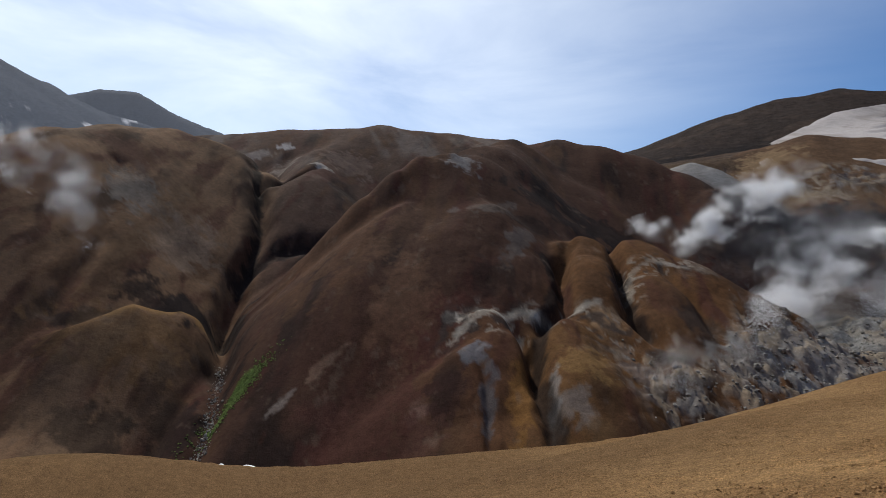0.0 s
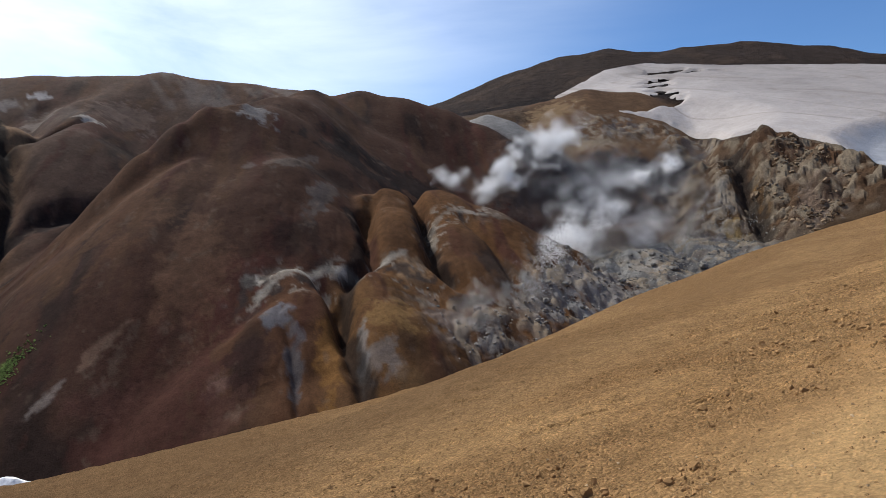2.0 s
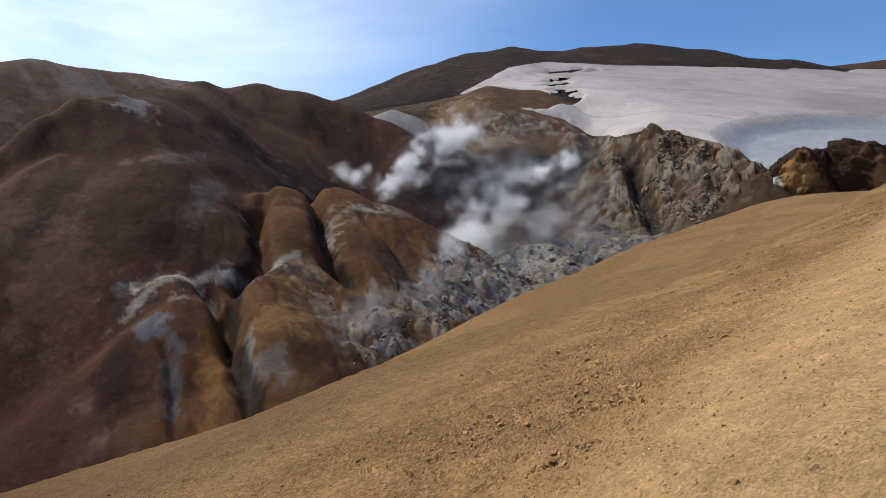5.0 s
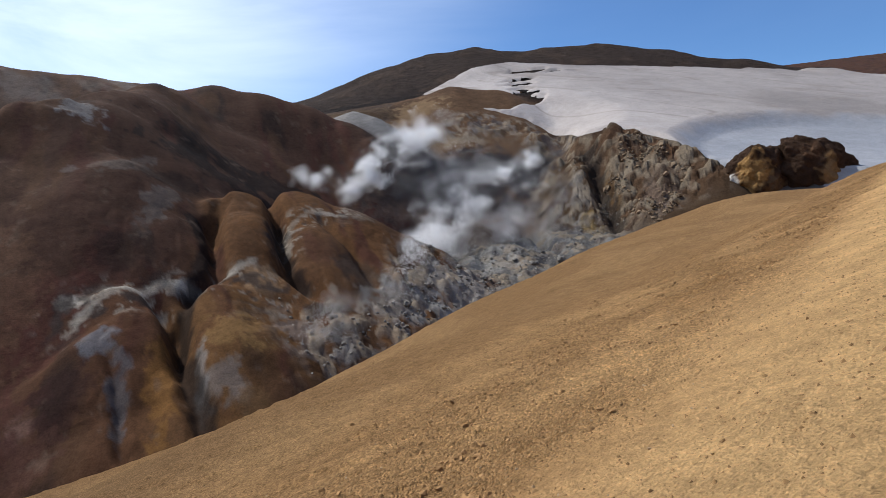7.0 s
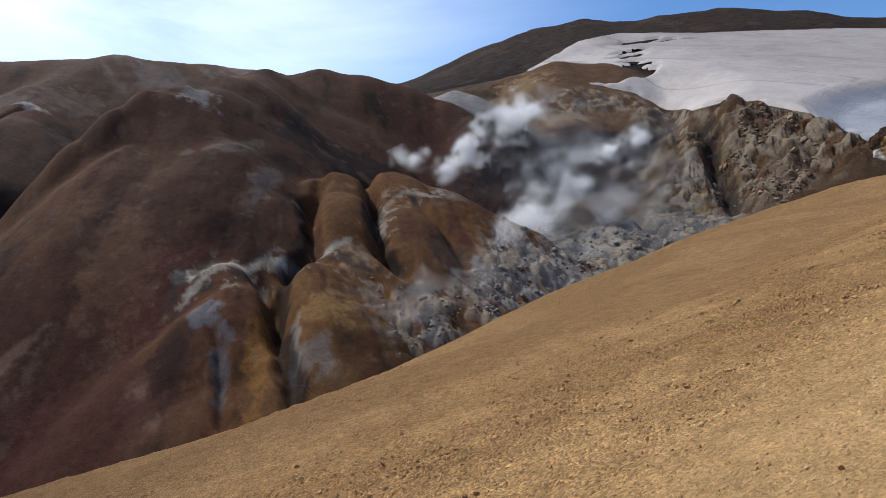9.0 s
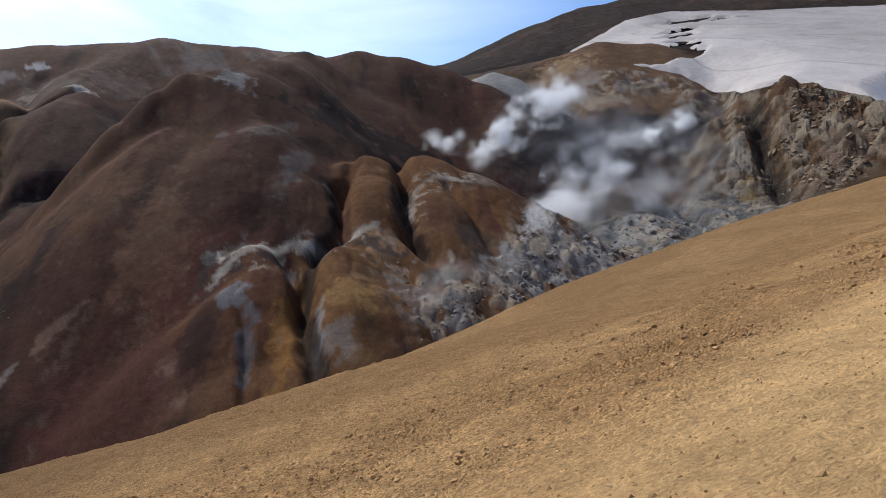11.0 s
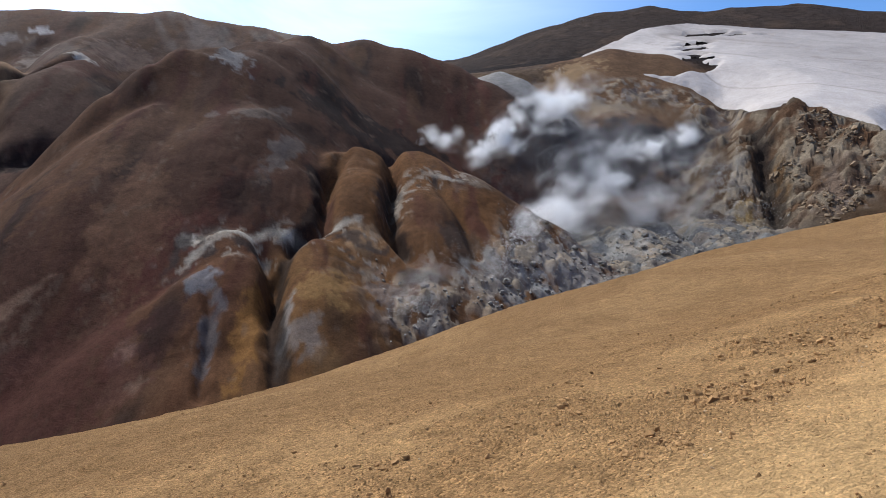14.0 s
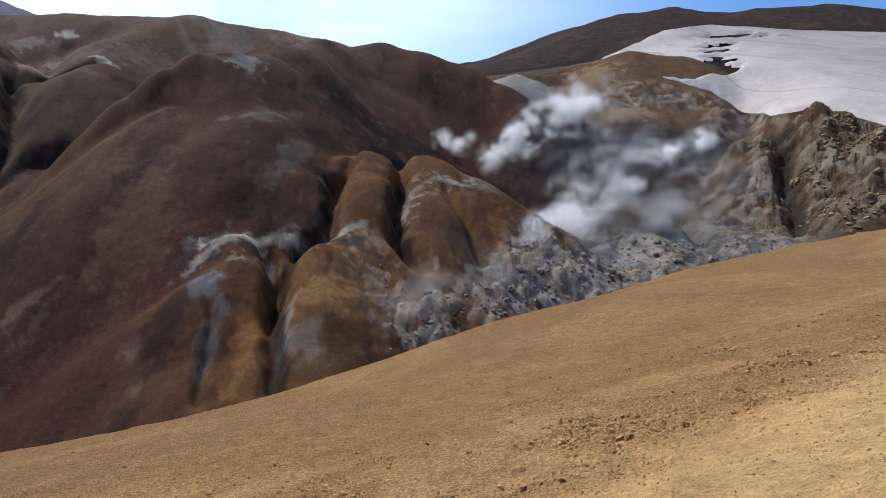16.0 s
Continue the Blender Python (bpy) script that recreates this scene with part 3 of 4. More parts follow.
# stains, crusts and painted shade: centre, half lengths across and up the slope, turn, colour, strength
STAINS_AND_SHADE = [
    (-15, 171, 4.5, 5.5, 40, (0.15, 0.14, 0.135), 0.8), (-15, 149, 1.6, 1.2, 0, (0.13, 0.11, 0.1), 0.4), (-9, 150, 2.4, 1.6, 20, (0.11, 0.085, 0.07), 0.45), (-4, 152, 3, 9, -30, (0.09, 0.075, 0.064), 0.55), (2, 140, 3, 9, -20, (0.09, 0.08, 0.072), 0.55),
    (15, 170, 18, 6, 0, DARK, 0.8), (28, 180, 26, 8, 0, DARK, 0.85), (4, 153, 8, 4, 10, DARK, 0.6), (-3, 126, 6, 5, 0, DARK, 0.5), (16, 119, 8, 2.5, 0, DARK, 0.6), (24, 128, 1.5, 9, 0, DARK, 0.6),
    (-14, 95, 2.5, 2.6, 0, (0.14, 0.085, 0.07), 0.5), (-17, 113, 10, 9, 0, (0.06, 0.022, 0.017), 0.6), (-23, 93, 12, 9, 0, RED, 0.7), (-9, 97, 4, 6, 0, (0.022, 0.011, 0.01), 0.7), (-30, 112, 14, 14, 0, (0.04, 0.018, 0.013), 0.5), (-33, 99, 6, 3, 0, (0.075, 0.035, 0.026), 0.6), (-12, 90, 4, 3, 0, (0.07, 0.035, 0.025), 0.6), (-22, 120, 7, 14, 10, (0.1, 0.055, 0.033), 0.6), (-46, 150, 14, 24, 20, (0.078, 0.04, 0.022), 0.65), (-28, 140, 6, 10, 0, (0.085, 0.048, 0.03), 0.5),
    (-5, 104, 3.4, 3.0, 20, (0.1, 0.102, 0.112), 0.75), (-2, 96, 1.6, 9, 5, (0.08, 0.08, 0.085), 0.65), (3.5, 95, 2.4, 9, 0, (0.14, 0.07, 0.023), 0.85), (14, 100, 5, 5, 0, (0.15, 0.088, 0.035), 0.7), (12, 92, 4, 4, 0, (0.13, 0.115, 0.105), 0.65), (16, 88, 2, 2, 0, (0.09, 0.052, 0.025), 0.8), (9, 97, 1.2, 4, 0, (0.2, 0.19, 0.18), 0.6),
    (-9, 115, 3.4, 1.5, -10, PALE, 0.8), (-3, 116.5, 4, 0.9, 0, PALE, 0.8), (7, 119, 2.6, 1.3, 0, PALE, 0.9), (39, 142, 5, 1.0, -15, PALE, 0.45), (27, 135, 0.8, 4, 0, PALE, 0.5), (31, 135, 4, 0.8, 0, PALE, 0.4),
    (34, 158, 8, 1.6, 0, (0.2, 0.14, 0.09), 0.6), (46, 143, 5, 4, 30, (0.1, 0.075, 0.055), 0.7), (40, 118, 4, 7, 20, (0.026, 0.019, 0.016), 0.75), (21, 116, 4, 5, 0, (0.2, 0.13, 0.075), 0.6), (26, 103, 5, 5, 0, (0.11, 0.09, 0.08), 0.7),
    (-53, 108, 2.0, 4.5, -35, GREEN, 0.7), (-57, 112, 1.5, 7, -20, DARK, 0.7), (-35, 107, 1.2, 4, -42, (0.15, 0.095, 0.065), 0.5), (-41, 101, 1.0, 3, -42, (0.2, 0.165, 0.14), 0.6), (-117, 163, 10, 12, 20, (0.13, 0.115, 0.1), 0.65), (-98, 162, 10, 13, 0, (0.15, 0.11, 0.082), 0.6), (-132, 176, 14, 7, 0, (0.08, 0.042, 0.028), 0.7),
    # near-black patches here and in the next row paint shade into the gully
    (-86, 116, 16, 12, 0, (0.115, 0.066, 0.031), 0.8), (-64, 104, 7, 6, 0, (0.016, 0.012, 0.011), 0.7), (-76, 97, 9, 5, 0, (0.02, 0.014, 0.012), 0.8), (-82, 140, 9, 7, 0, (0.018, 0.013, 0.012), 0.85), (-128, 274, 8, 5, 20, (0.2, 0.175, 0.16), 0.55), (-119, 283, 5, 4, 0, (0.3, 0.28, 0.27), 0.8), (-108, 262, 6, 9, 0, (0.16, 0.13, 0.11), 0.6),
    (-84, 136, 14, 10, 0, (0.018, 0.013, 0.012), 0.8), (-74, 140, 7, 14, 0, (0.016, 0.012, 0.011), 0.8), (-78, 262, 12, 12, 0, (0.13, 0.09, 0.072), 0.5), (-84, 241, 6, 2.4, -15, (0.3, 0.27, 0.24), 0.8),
    # the hollow under the rim: dark rock, with its shadow painted in too
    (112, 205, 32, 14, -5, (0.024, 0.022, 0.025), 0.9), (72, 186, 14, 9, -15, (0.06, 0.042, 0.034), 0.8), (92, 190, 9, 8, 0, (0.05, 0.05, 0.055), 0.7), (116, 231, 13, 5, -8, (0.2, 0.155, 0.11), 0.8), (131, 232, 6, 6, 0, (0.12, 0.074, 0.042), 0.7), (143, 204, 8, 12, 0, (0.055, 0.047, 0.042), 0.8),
    (86, 133, 5, 5, -40, (0.24, 0.18, 0.12), 0.75), (93, 135, 2.5, 7, -40, (0.035, 0.034, 0.038), 0.8), (47, 112, 9, 6, 25, (0.17, 0.165, 0.155), 0.6), (60, 119, 12, 8, 25, (0.19, 0.185, 0.175), 0.65), (79, 139, 12, 8, 20, (0.2, 0.195, 0.185), 0.6), (104, 150, 10, 9, 0, (0.075, 0.075, 0.08), 0.7),
    (133, 170, 2.4, 7, -15, (0.22, 0.19, 0.155), 0.7), (126, 155, 4, 6, -20, (0.19, 0.13, 0.055), 0.7), (139, 161, 2.8, 8, -30, (0.2, 0.115, 0.038), 0.85),
    (153, 168, 6, 12, 20, (0.07, 0.036, 0.022), 0.8), (157, 151, 5, 8, 0, (0.085, 0.042, 0.022), 0.8), (147, 157, 5, 8, 20, (0.19, 0.165, 0.13), 0.75), (146, 144, 8, 6, 0, (0.18, 0.15, 0.13), 0.7),
    (72, 258, 12, 8, -20, (0.2, 0.19, 0.18), 0.7), (88, 300, 14, 14, 0, (0.1, 0.085, 0.075), 0.6), (112, 270, 14, 14, 0, (0.17, 0.115, 0.065), 0.7), (140, 280, 16, 8, 0, (0.06, 0.035, 0.022), 0.7),
]
ragged = 0.75 * fbm(GX, GY, 3.0, 4, 91) + 0.45 * fbm(GX, GY, 1.1, 3, 92, 0.65)
for cx, cy, rx, ry, turn, colour, strength in STAINS_AND_SHADE:
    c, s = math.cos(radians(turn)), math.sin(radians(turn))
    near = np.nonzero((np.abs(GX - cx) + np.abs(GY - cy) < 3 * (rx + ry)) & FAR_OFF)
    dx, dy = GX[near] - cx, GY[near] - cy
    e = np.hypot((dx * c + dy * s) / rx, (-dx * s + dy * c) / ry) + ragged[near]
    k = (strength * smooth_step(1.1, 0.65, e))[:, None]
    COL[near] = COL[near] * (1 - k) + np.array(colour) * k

ledge = ((KIND == 2) | ((KIND == 3) & (GX < 150) & (GY < 330))) & (GX > 40) & FAR_OFF
tint(ledge * smooth_step(16, 28, GZ + 4 * fbm(GX, GY, 9, 3, 98)), (0.085, 0.057, 0.037))
tint(ledge * 0.7 * smooth_step(0.0, 0.4, fbm(GX, GY, 12, 4, 99)) * smooth_step(16, 28, GZ), (0.065, 0.045, 0.034))
crust = np.maximum(1 - smooth_step(3, 8, polyline(GX, GY, [(-9, 113, 0), (10, 117, 0), (24, 112, 0), (36, 108, 0)])[0]), 1 - smooth_step(2, 6, polyline(GX, GY, [(26, 128, 0), (30, 140, 0), (48, 146, 0)])[0])) * FAR_OFF
tint(crust * 0.65 * smooth_step(0.15, 0.4, fbm(GX, GY, 1.5, 4, 191, 0.6)), (0.2, 0.175, 0.145))
tint(crust * 0.8 * smooth_step(0.15, 0.4, fbm(GX, GY, 3.0, 4, 192)), (0.03, 0.024, 0.022))
# broken rock: crusted tops, dark cracks
gold = (1 - smooth_step(8, 16, polyline(GX, GY, CRAG)[0])) * FAR_OFF
rocky = stony(GX, GY) * FAR_OFF * (1 - 0.85 * gold)
own = np.zeros(GX.shape)
part_ = (GX > 5) & (GX < 175) & (GY > 80) & (GY < 255)
rx_, ry_ = GX[part_], GY[part_]
own[part_] = cells(rx_ + fbm(rx_, ry_, 3, 2, 51), ry_ + fbm(rx_, ry_, 3, 2, 52), 2.6, 3)[1]
tint(rocky * 0.5 * smooth_step(0.35, 0.75, own + 0.4 * fbm(GX, GY, 2, 3, 92)), (0.21, 0.205, 0.195))
tint(rocky * 0.45 * smooth_step(0.62, 0.85, own + 0.3 * fbm(GX, GY, 4, 3, 93)), (0.2, 0.14, 0.075))
tint(rocky * 0.6 * smooth_step(0.3, 0.6, fbm(GX, GY, 6, 3, 94)), (0.06, 0.055, 0.06))
tint(gold * 0.6, (0.085, 0.05, 0.029))
tint(gold * 0.6 * smooth_step(0.1, 0.4, fbm(GX, GY, 4, 4, 195)), (0.04, 0.025, 0.017))
tint(gold * 0.65 * smooth_step(0.5, 0.8, own + 0.3 * fbm(GX, GY, 2, 3, 196)), (0.2, 0.165, 0.12))
# bands of colour along a line, the near-black ones painted shade: places, half width, colour, strength
BANDS = [
    ([(-88, 119, 0), (-86, 122, 0), (-78, 129, 0), (-73, 131, 0)], 2.2, (0.15, 0.085, 0.033), 0.85),
    # shade behind the ochre brow, laid on as colour
    ([(-100, 116, 0), (-90, 126, 0), (-82, 134, 0)], 3.0, (0.02, 0.015, 0.013), 0.7),
    ([(-101, 130, 0), (-108, 165, 0), (-112, 190, 0)], 4.0, (0.1, 0.062, 0.035), 0.55),
    # painted shadow down the ravine left of the crag
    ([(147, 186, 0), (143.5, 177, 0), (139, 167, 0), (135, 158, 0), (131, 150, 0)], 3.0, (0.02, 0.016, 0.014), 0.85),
    # hollow floor and wall: dark rock made darker to stand for shadow
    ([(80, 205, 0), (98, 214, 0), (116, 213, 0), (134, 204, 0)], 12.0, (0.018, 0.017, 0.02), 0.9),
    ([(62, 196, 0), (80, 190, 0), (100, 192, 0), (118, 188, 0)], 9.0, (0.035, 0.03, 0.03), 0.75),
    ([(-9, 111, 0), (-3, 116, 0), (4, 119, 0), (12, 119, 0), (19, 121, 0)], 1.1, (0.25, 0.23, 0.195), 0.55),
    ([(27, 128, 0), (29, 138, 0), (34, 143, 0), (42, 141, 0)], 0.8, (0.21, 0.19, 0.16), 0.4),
    # cleft and gully beds darkened in colour to deepen their shade
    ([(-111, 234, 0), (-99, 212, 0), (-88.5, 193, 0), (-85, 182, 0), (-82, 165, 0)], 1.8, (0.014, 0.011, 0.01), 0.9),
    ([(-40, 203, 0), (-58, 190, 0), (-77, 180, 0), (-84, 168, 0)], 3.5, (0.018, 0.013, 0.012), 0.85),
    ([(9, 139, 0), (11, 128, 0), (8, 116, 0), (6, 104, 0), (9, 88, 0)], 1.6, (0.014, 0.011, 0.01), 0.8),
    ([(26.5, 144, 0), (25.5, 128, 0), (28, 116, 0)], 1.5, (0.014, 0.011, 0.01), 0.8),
]
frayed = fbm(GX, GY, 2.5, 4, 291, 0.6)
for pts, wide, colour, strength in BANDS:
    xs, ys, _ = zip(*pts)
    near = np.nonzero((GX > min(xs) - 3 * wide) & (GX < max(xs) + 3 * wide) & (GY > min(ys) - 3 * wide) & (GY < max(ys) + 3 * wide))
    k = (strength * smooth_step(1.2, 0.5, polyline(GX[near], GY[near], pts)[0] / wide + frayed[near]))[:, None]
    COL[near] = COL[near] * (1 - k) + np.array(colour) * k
# pale specks and bleached streaks on the clay
tint(hills * 0.4 * smooth_step(0.36, 0.55, fbm(GX, GY, 3.5, 5, 292, 0.65)), (0.1, 0.07, 0.05))
tint((KIND == 7) * FAR_OFF * 0.5 * smooth_step(0.1, 0.45, fbm(GX, GY / 3, 12, 4, 293)), (0.095, 0.065, 0.042))
tint((KIND == 6) * 0.4 * smooth_step(0.15, 0.5, fbm(GX + GY / 2, GY / 3, 14, 4, 294)) * smooth_step(30, 60, GZ), (0.14, 0.125, 0.115))
# thin snow streaks on the far cone
far_cone = (KIND == 18) & (RAD > 700)
tint(far_cone * 0.7 * smooth_step(0.42, 0.52, fbm(GX, GY / 2.5, 60, 4, 96)), (0.6, 0.6, 0.62))
# lichen-dark rubble on the near mountain
tint(np.isin(KIND, [3, 17]) * 0.5 * smooth_step(0.1, 0.5, fbm(GX, GY, 14, 5, 97)), (0.075, 0.05, 0.036))


# how loose and stony the gravel lies: trodden smooth along the path
LOOSE = 0.25 + 0.75 * smooth_step(-0.2, 1.8, Q + 1.1 * fbm(GX, GY, 3, 3, 87))


def sheet(name, mask, material, colour, z, smooth=True):
    """The faces of the grid that lie in mask, as one mesh."""
    nr = GX.shape[1]
    ii, jj = np.nonzero(mask[:-1, :-1])
    quads = np.stack([ii * nr + jj, ii * nr + jj + 1, (ii + 1) * nr + jj + 1, (ii + 1) * nr + jj], 1)
    used, inv = np.unique(quads, return_inverse=True)
    co = np.stack([GX.ravel()[used], GY.ravel()[used], z.ravel()[used]], 1)
    me = bpy.data.meshes.new(name)
    me.vertices.add(len(used))
    me.vertices.foreach_set("co", co.ravel())
    me.loops.add(quads.size)
    me.loops.foreach_set("vertex_index", inv.reshape(-1, 4)[:, ::-1].ravel().astype(np.int32))
    me.polygons.add(len(quads))
    me.polygons.foreach_set("loop_start", np.arange(0, quads.size, 4, dtype=np.int32))
    me.update(calc_edges=True)
    me.validate()
    a = me.color_attributes.new("Col", "FLOAT_COLOR", "POINT")
    a.data.foreach_set("color", np.c_[colour.reshape(-1, 3)[used], LOOSE.ravel()[used]].ravel())
    me.polygons.foreach_set("use_smooth", np.full(len(me.polygons), smooth))
    me.materials.append(material)
    return new(name, me)


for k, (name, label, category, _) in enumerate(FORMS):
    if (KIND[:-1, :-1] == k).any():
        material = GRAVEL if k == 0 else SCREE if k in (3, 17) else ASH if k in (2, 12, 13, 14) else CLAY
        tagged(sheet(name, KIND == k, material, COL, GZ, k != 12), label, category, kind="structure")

# ---- the snowfield: a thick sheet with a steep edge ----
edge = inside(GX, GY, SNOW_EDGE) + 7 * fbm(GX, GY, 30, 4, 101)
for hx, hy, hr in ((219, 358, 5), (229, 349, 4.5), (238, 339, 4), (247, 329, 2.5), (202, 326, 5), (194, 309, 6), (182, 288, 5), (176, 274, 6), (168, 258, 5)):
    edge = np.minimum(edge, np.hypot((GX - hx) / 1.5, GY - hy) - hr + 4 * fbm(GX, GY, 9, 3, 102))
depth = -0.6 + 2.2 * smooth_step(-1.0, 3.0, edge)
seam = np.abs(fbm(GX + 0.35 * GY, (GY - 0.5 * GX) / 5, 38, 3, 103))
SNOWCOL = np.zeros(GX.shape + (3,)) + np.array((0.36, 0.325, 0.305))
dust = np.clip(smooth_step(-0.2, 0.5, fbm(GX, GY / 2, 45, 5, 104)) * 0.7 + 0.5 * smooth_step(170, 240, GX), 0, 1)[..., None]
SNOWCOL = SNOWCOL * (1 - 0.8 * dust) + np.array((0.18, 0.16, 0.15)) * 0.8 * dust
line = (smooth_step(0.035, 0.0, seam) * (GY > 180))[..., None]
SNOWCOL = SNOWCOL * (1 - 0.7 * line) + np.array((0.22, 0.19, 0.17)) * 0.7 * line
# the bowl's bluish shade, painted into the snow colour
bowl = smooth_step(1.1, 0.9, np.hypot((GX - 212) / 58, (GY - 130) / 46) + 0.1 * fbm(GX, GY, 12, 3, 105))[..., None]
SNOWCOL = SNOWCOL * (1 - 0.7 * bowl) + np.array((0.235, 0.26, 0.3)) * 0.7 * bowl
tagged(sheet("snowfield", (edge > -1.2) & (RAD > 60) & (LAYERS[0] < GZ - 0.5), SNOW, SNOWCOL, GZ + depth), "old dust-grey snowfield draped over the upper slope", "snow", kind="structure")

# ---- things ----
def mesh_of(name, verts, faces, material, smooth=False):
    me = bpy.data.meshes.new(name)
    verts, faces = np.asarray(verts, float), np.asarray(faces, np.int32)
    k = faces.shape[1]
    me.vertices.add(len(verts))
    me.vertices.foreach_set("co", verts.ravel())
    me.loops.add(faces.size)
    me.loops.foreach_set("vertex_index", faces.ravel())
    me.polygons.add(len(faces))
    me.polygons.foreach_set("loop_start", np.arange(0, faces.size, k, dtype=np.int32))
    me.update(calc_edges=True)
    me.polygons.foreach_set("use_smooth", np.full(len(faces), smooth))
    me.materials.append(material)
    return me


def height(x, y):
    return land(np.asarray(x, float), np.asarray(y, float))[0]


rng = np.random.default_rng(7)


def boulder(name, x, y, size, seed, material, label, category="boulder", group="", sink=0.35, rough=0.28):
    """A rough, angular rock set into the ground: size is its half width, half depth and half height."""
    bm = bmesh.new()
    bmesh.ops.create_icosphere(bm, subdivisions=4, radius=1)
    off = Vector((seed * 3.7, seed * 1.3, -seed * 2.1))
    for v in bm.verts:
        p = v.co.copy()
        n = noise.noise(p * 1.3 + off) + 0.5 * noise.noise(p * 2.9 + off) + 0.3 * noise.noise(p * 6.5 + off) + 0.15 * noise.noise(p * 14 + off)
        c = noise.voronoi(p * 1.6 + off)[0]
        k = 1 + rough * n + 0.35 * (c[1] - c[0] - 0.3)
        v.co = Vector((p.x * size[0], p.y * size[1], p.z * size[2])) * k
    me = bpy.data.meshes.new(name)
    bm.to_mesh(me)
    bm.free()
    me.materials.append(material)
    me.polygons.foreach_set("use_smooth", np.ones(len(me.polygons), bool))
    ob = new(name, me)
    ob.location = (x, y, float(height([x], [y])[0]) + size[2] * (1 - 2 * sink))
    ob.rotation_euler = (0, 0, seed * 1.9)
    return tagged(ob, label, category, group)


# two outcrops at the lower edge of the snow
def outcrop(label, x, y, z, size, turn, lean, seed, colours):
    """A weathered rock standing out of the slope: rounded, flat-faced, with stains of its own."""
    bm = bmesh.new()
    bmesh.ops.create_icosphere(bm, subdivisions=6, radius=1)
    off = Vector((seed * 3.7, seed * 1.3, -seed * 2.1))
    tones = []
    for v in bm.verts:
        p = v.co.copy()
        n = 0.5 * noise.noise(p * 1.1 + off) + 0.3 * noise.noise(p * 2.6 + off) + 0.14 * noise.noise(p * 6 + off) + 0.07 * noise.noise(p * 13 + off) + 0.04 * noise.noise(p * 29 + off)
        c = noise.voronoi(p * 2.1 + off)[0]
        v.co = Vector((p.x * size[0] + lean * p.z * size[2], p.y * size[1], p.z * size[2])) * (1 + 0.5 * n + 0.16 * min(c[1] - c[0], 0.35))
        base, patches = colours
        tone = Vector(base) * (1 + 0.5 * noise.noise(p * 4 + off))
        for centre, radius, colour in patches:
            d = (p - Vector(centre)).length / radius + 0.6 * noise.noise(p * 3.3 + off) + 0.35 * noise.noise(p * 8 + off)
            tone = tone.lerp(Vector(colour), max(0, min(1, (1.1 - d) * 2.5)))
        tones.append((*tone, 0.0))
    me = bpy.data.meshes.new("outcrop")
    bm.to_mesh(me)
    bm.free()
    me.color_attributes.new("Col", "FLOAT_COLOR", "POINT").data.foreach_set("color", np.array(tones).ravel())
    me.materials.append(ASH)
    me.polygons.foreach_set("use_smooth", np.ones(len(me.polygons), bool))
    ob = new("outcrop", me)
    ob.location, ob.rotation_euler = (x, y, z), (0, 0, radians(turn))
    return tagged(ob, label, "outcrop")


DUSKY, AMBER, CHALK = (0.04, 0.024, 0.016), (0.24, 0.14, 0.055), (0.42, 0.4, 0.37)
outcrop("rounded ochre outcrop with a chalky scoured face beside the snow", 163.8, 125.6, 9.0, (8.6, 6.5, 8.6), -51, 0.0, 3,
        (DUSKY, [((-0.15, -0.95, 0.1), 0.62, AMBER), ((-0.75, -0.6, -0.2), 0.32, CHALK), ((0.55, -0.7, -0.35), 0.4, (0.11, 0.07, 0.04))]))
outcrop("tall dark brown outcrop leaning beside the snow", 174.3, 116.5, 10.4, (9.6, 6.5, 9.6), -51, -0.3, 8,
        (DUSKY, [((0.45, -0.85, -0.2), 0.45, (0.2, 0.125, 0.06)), ((0.1, -0.8, 0.6), 0.3, (0.07, 0.04, 0.024))]))
boulder("boulder", 72, 70, (1.9, 1.4, 1.2), 5, CRAGSTONE, "rounded tan boulder at the rim of the gravel slope", sink=0.25)

# single blocks among the fumaroles
for i in range(60):
    a = rng.random()
    x, y = 30 + 70 * a + rng.normal(0, 6), 104 + 42 * a + rng.normal(0, 8)
    s = 0.3 + 0.6 * rng.random() ** 2
    if float(stony(np.array([x]), np.array([y]))[0]) < 0.5:
        continue
    boulder("rock", x, y, (s * 1.2, s, s * 0.8), 20 + i, RUBBLE, "crusted grey rock lying on the steaming slope", "rock", "rocks on the steaming slope", sink=0.3)


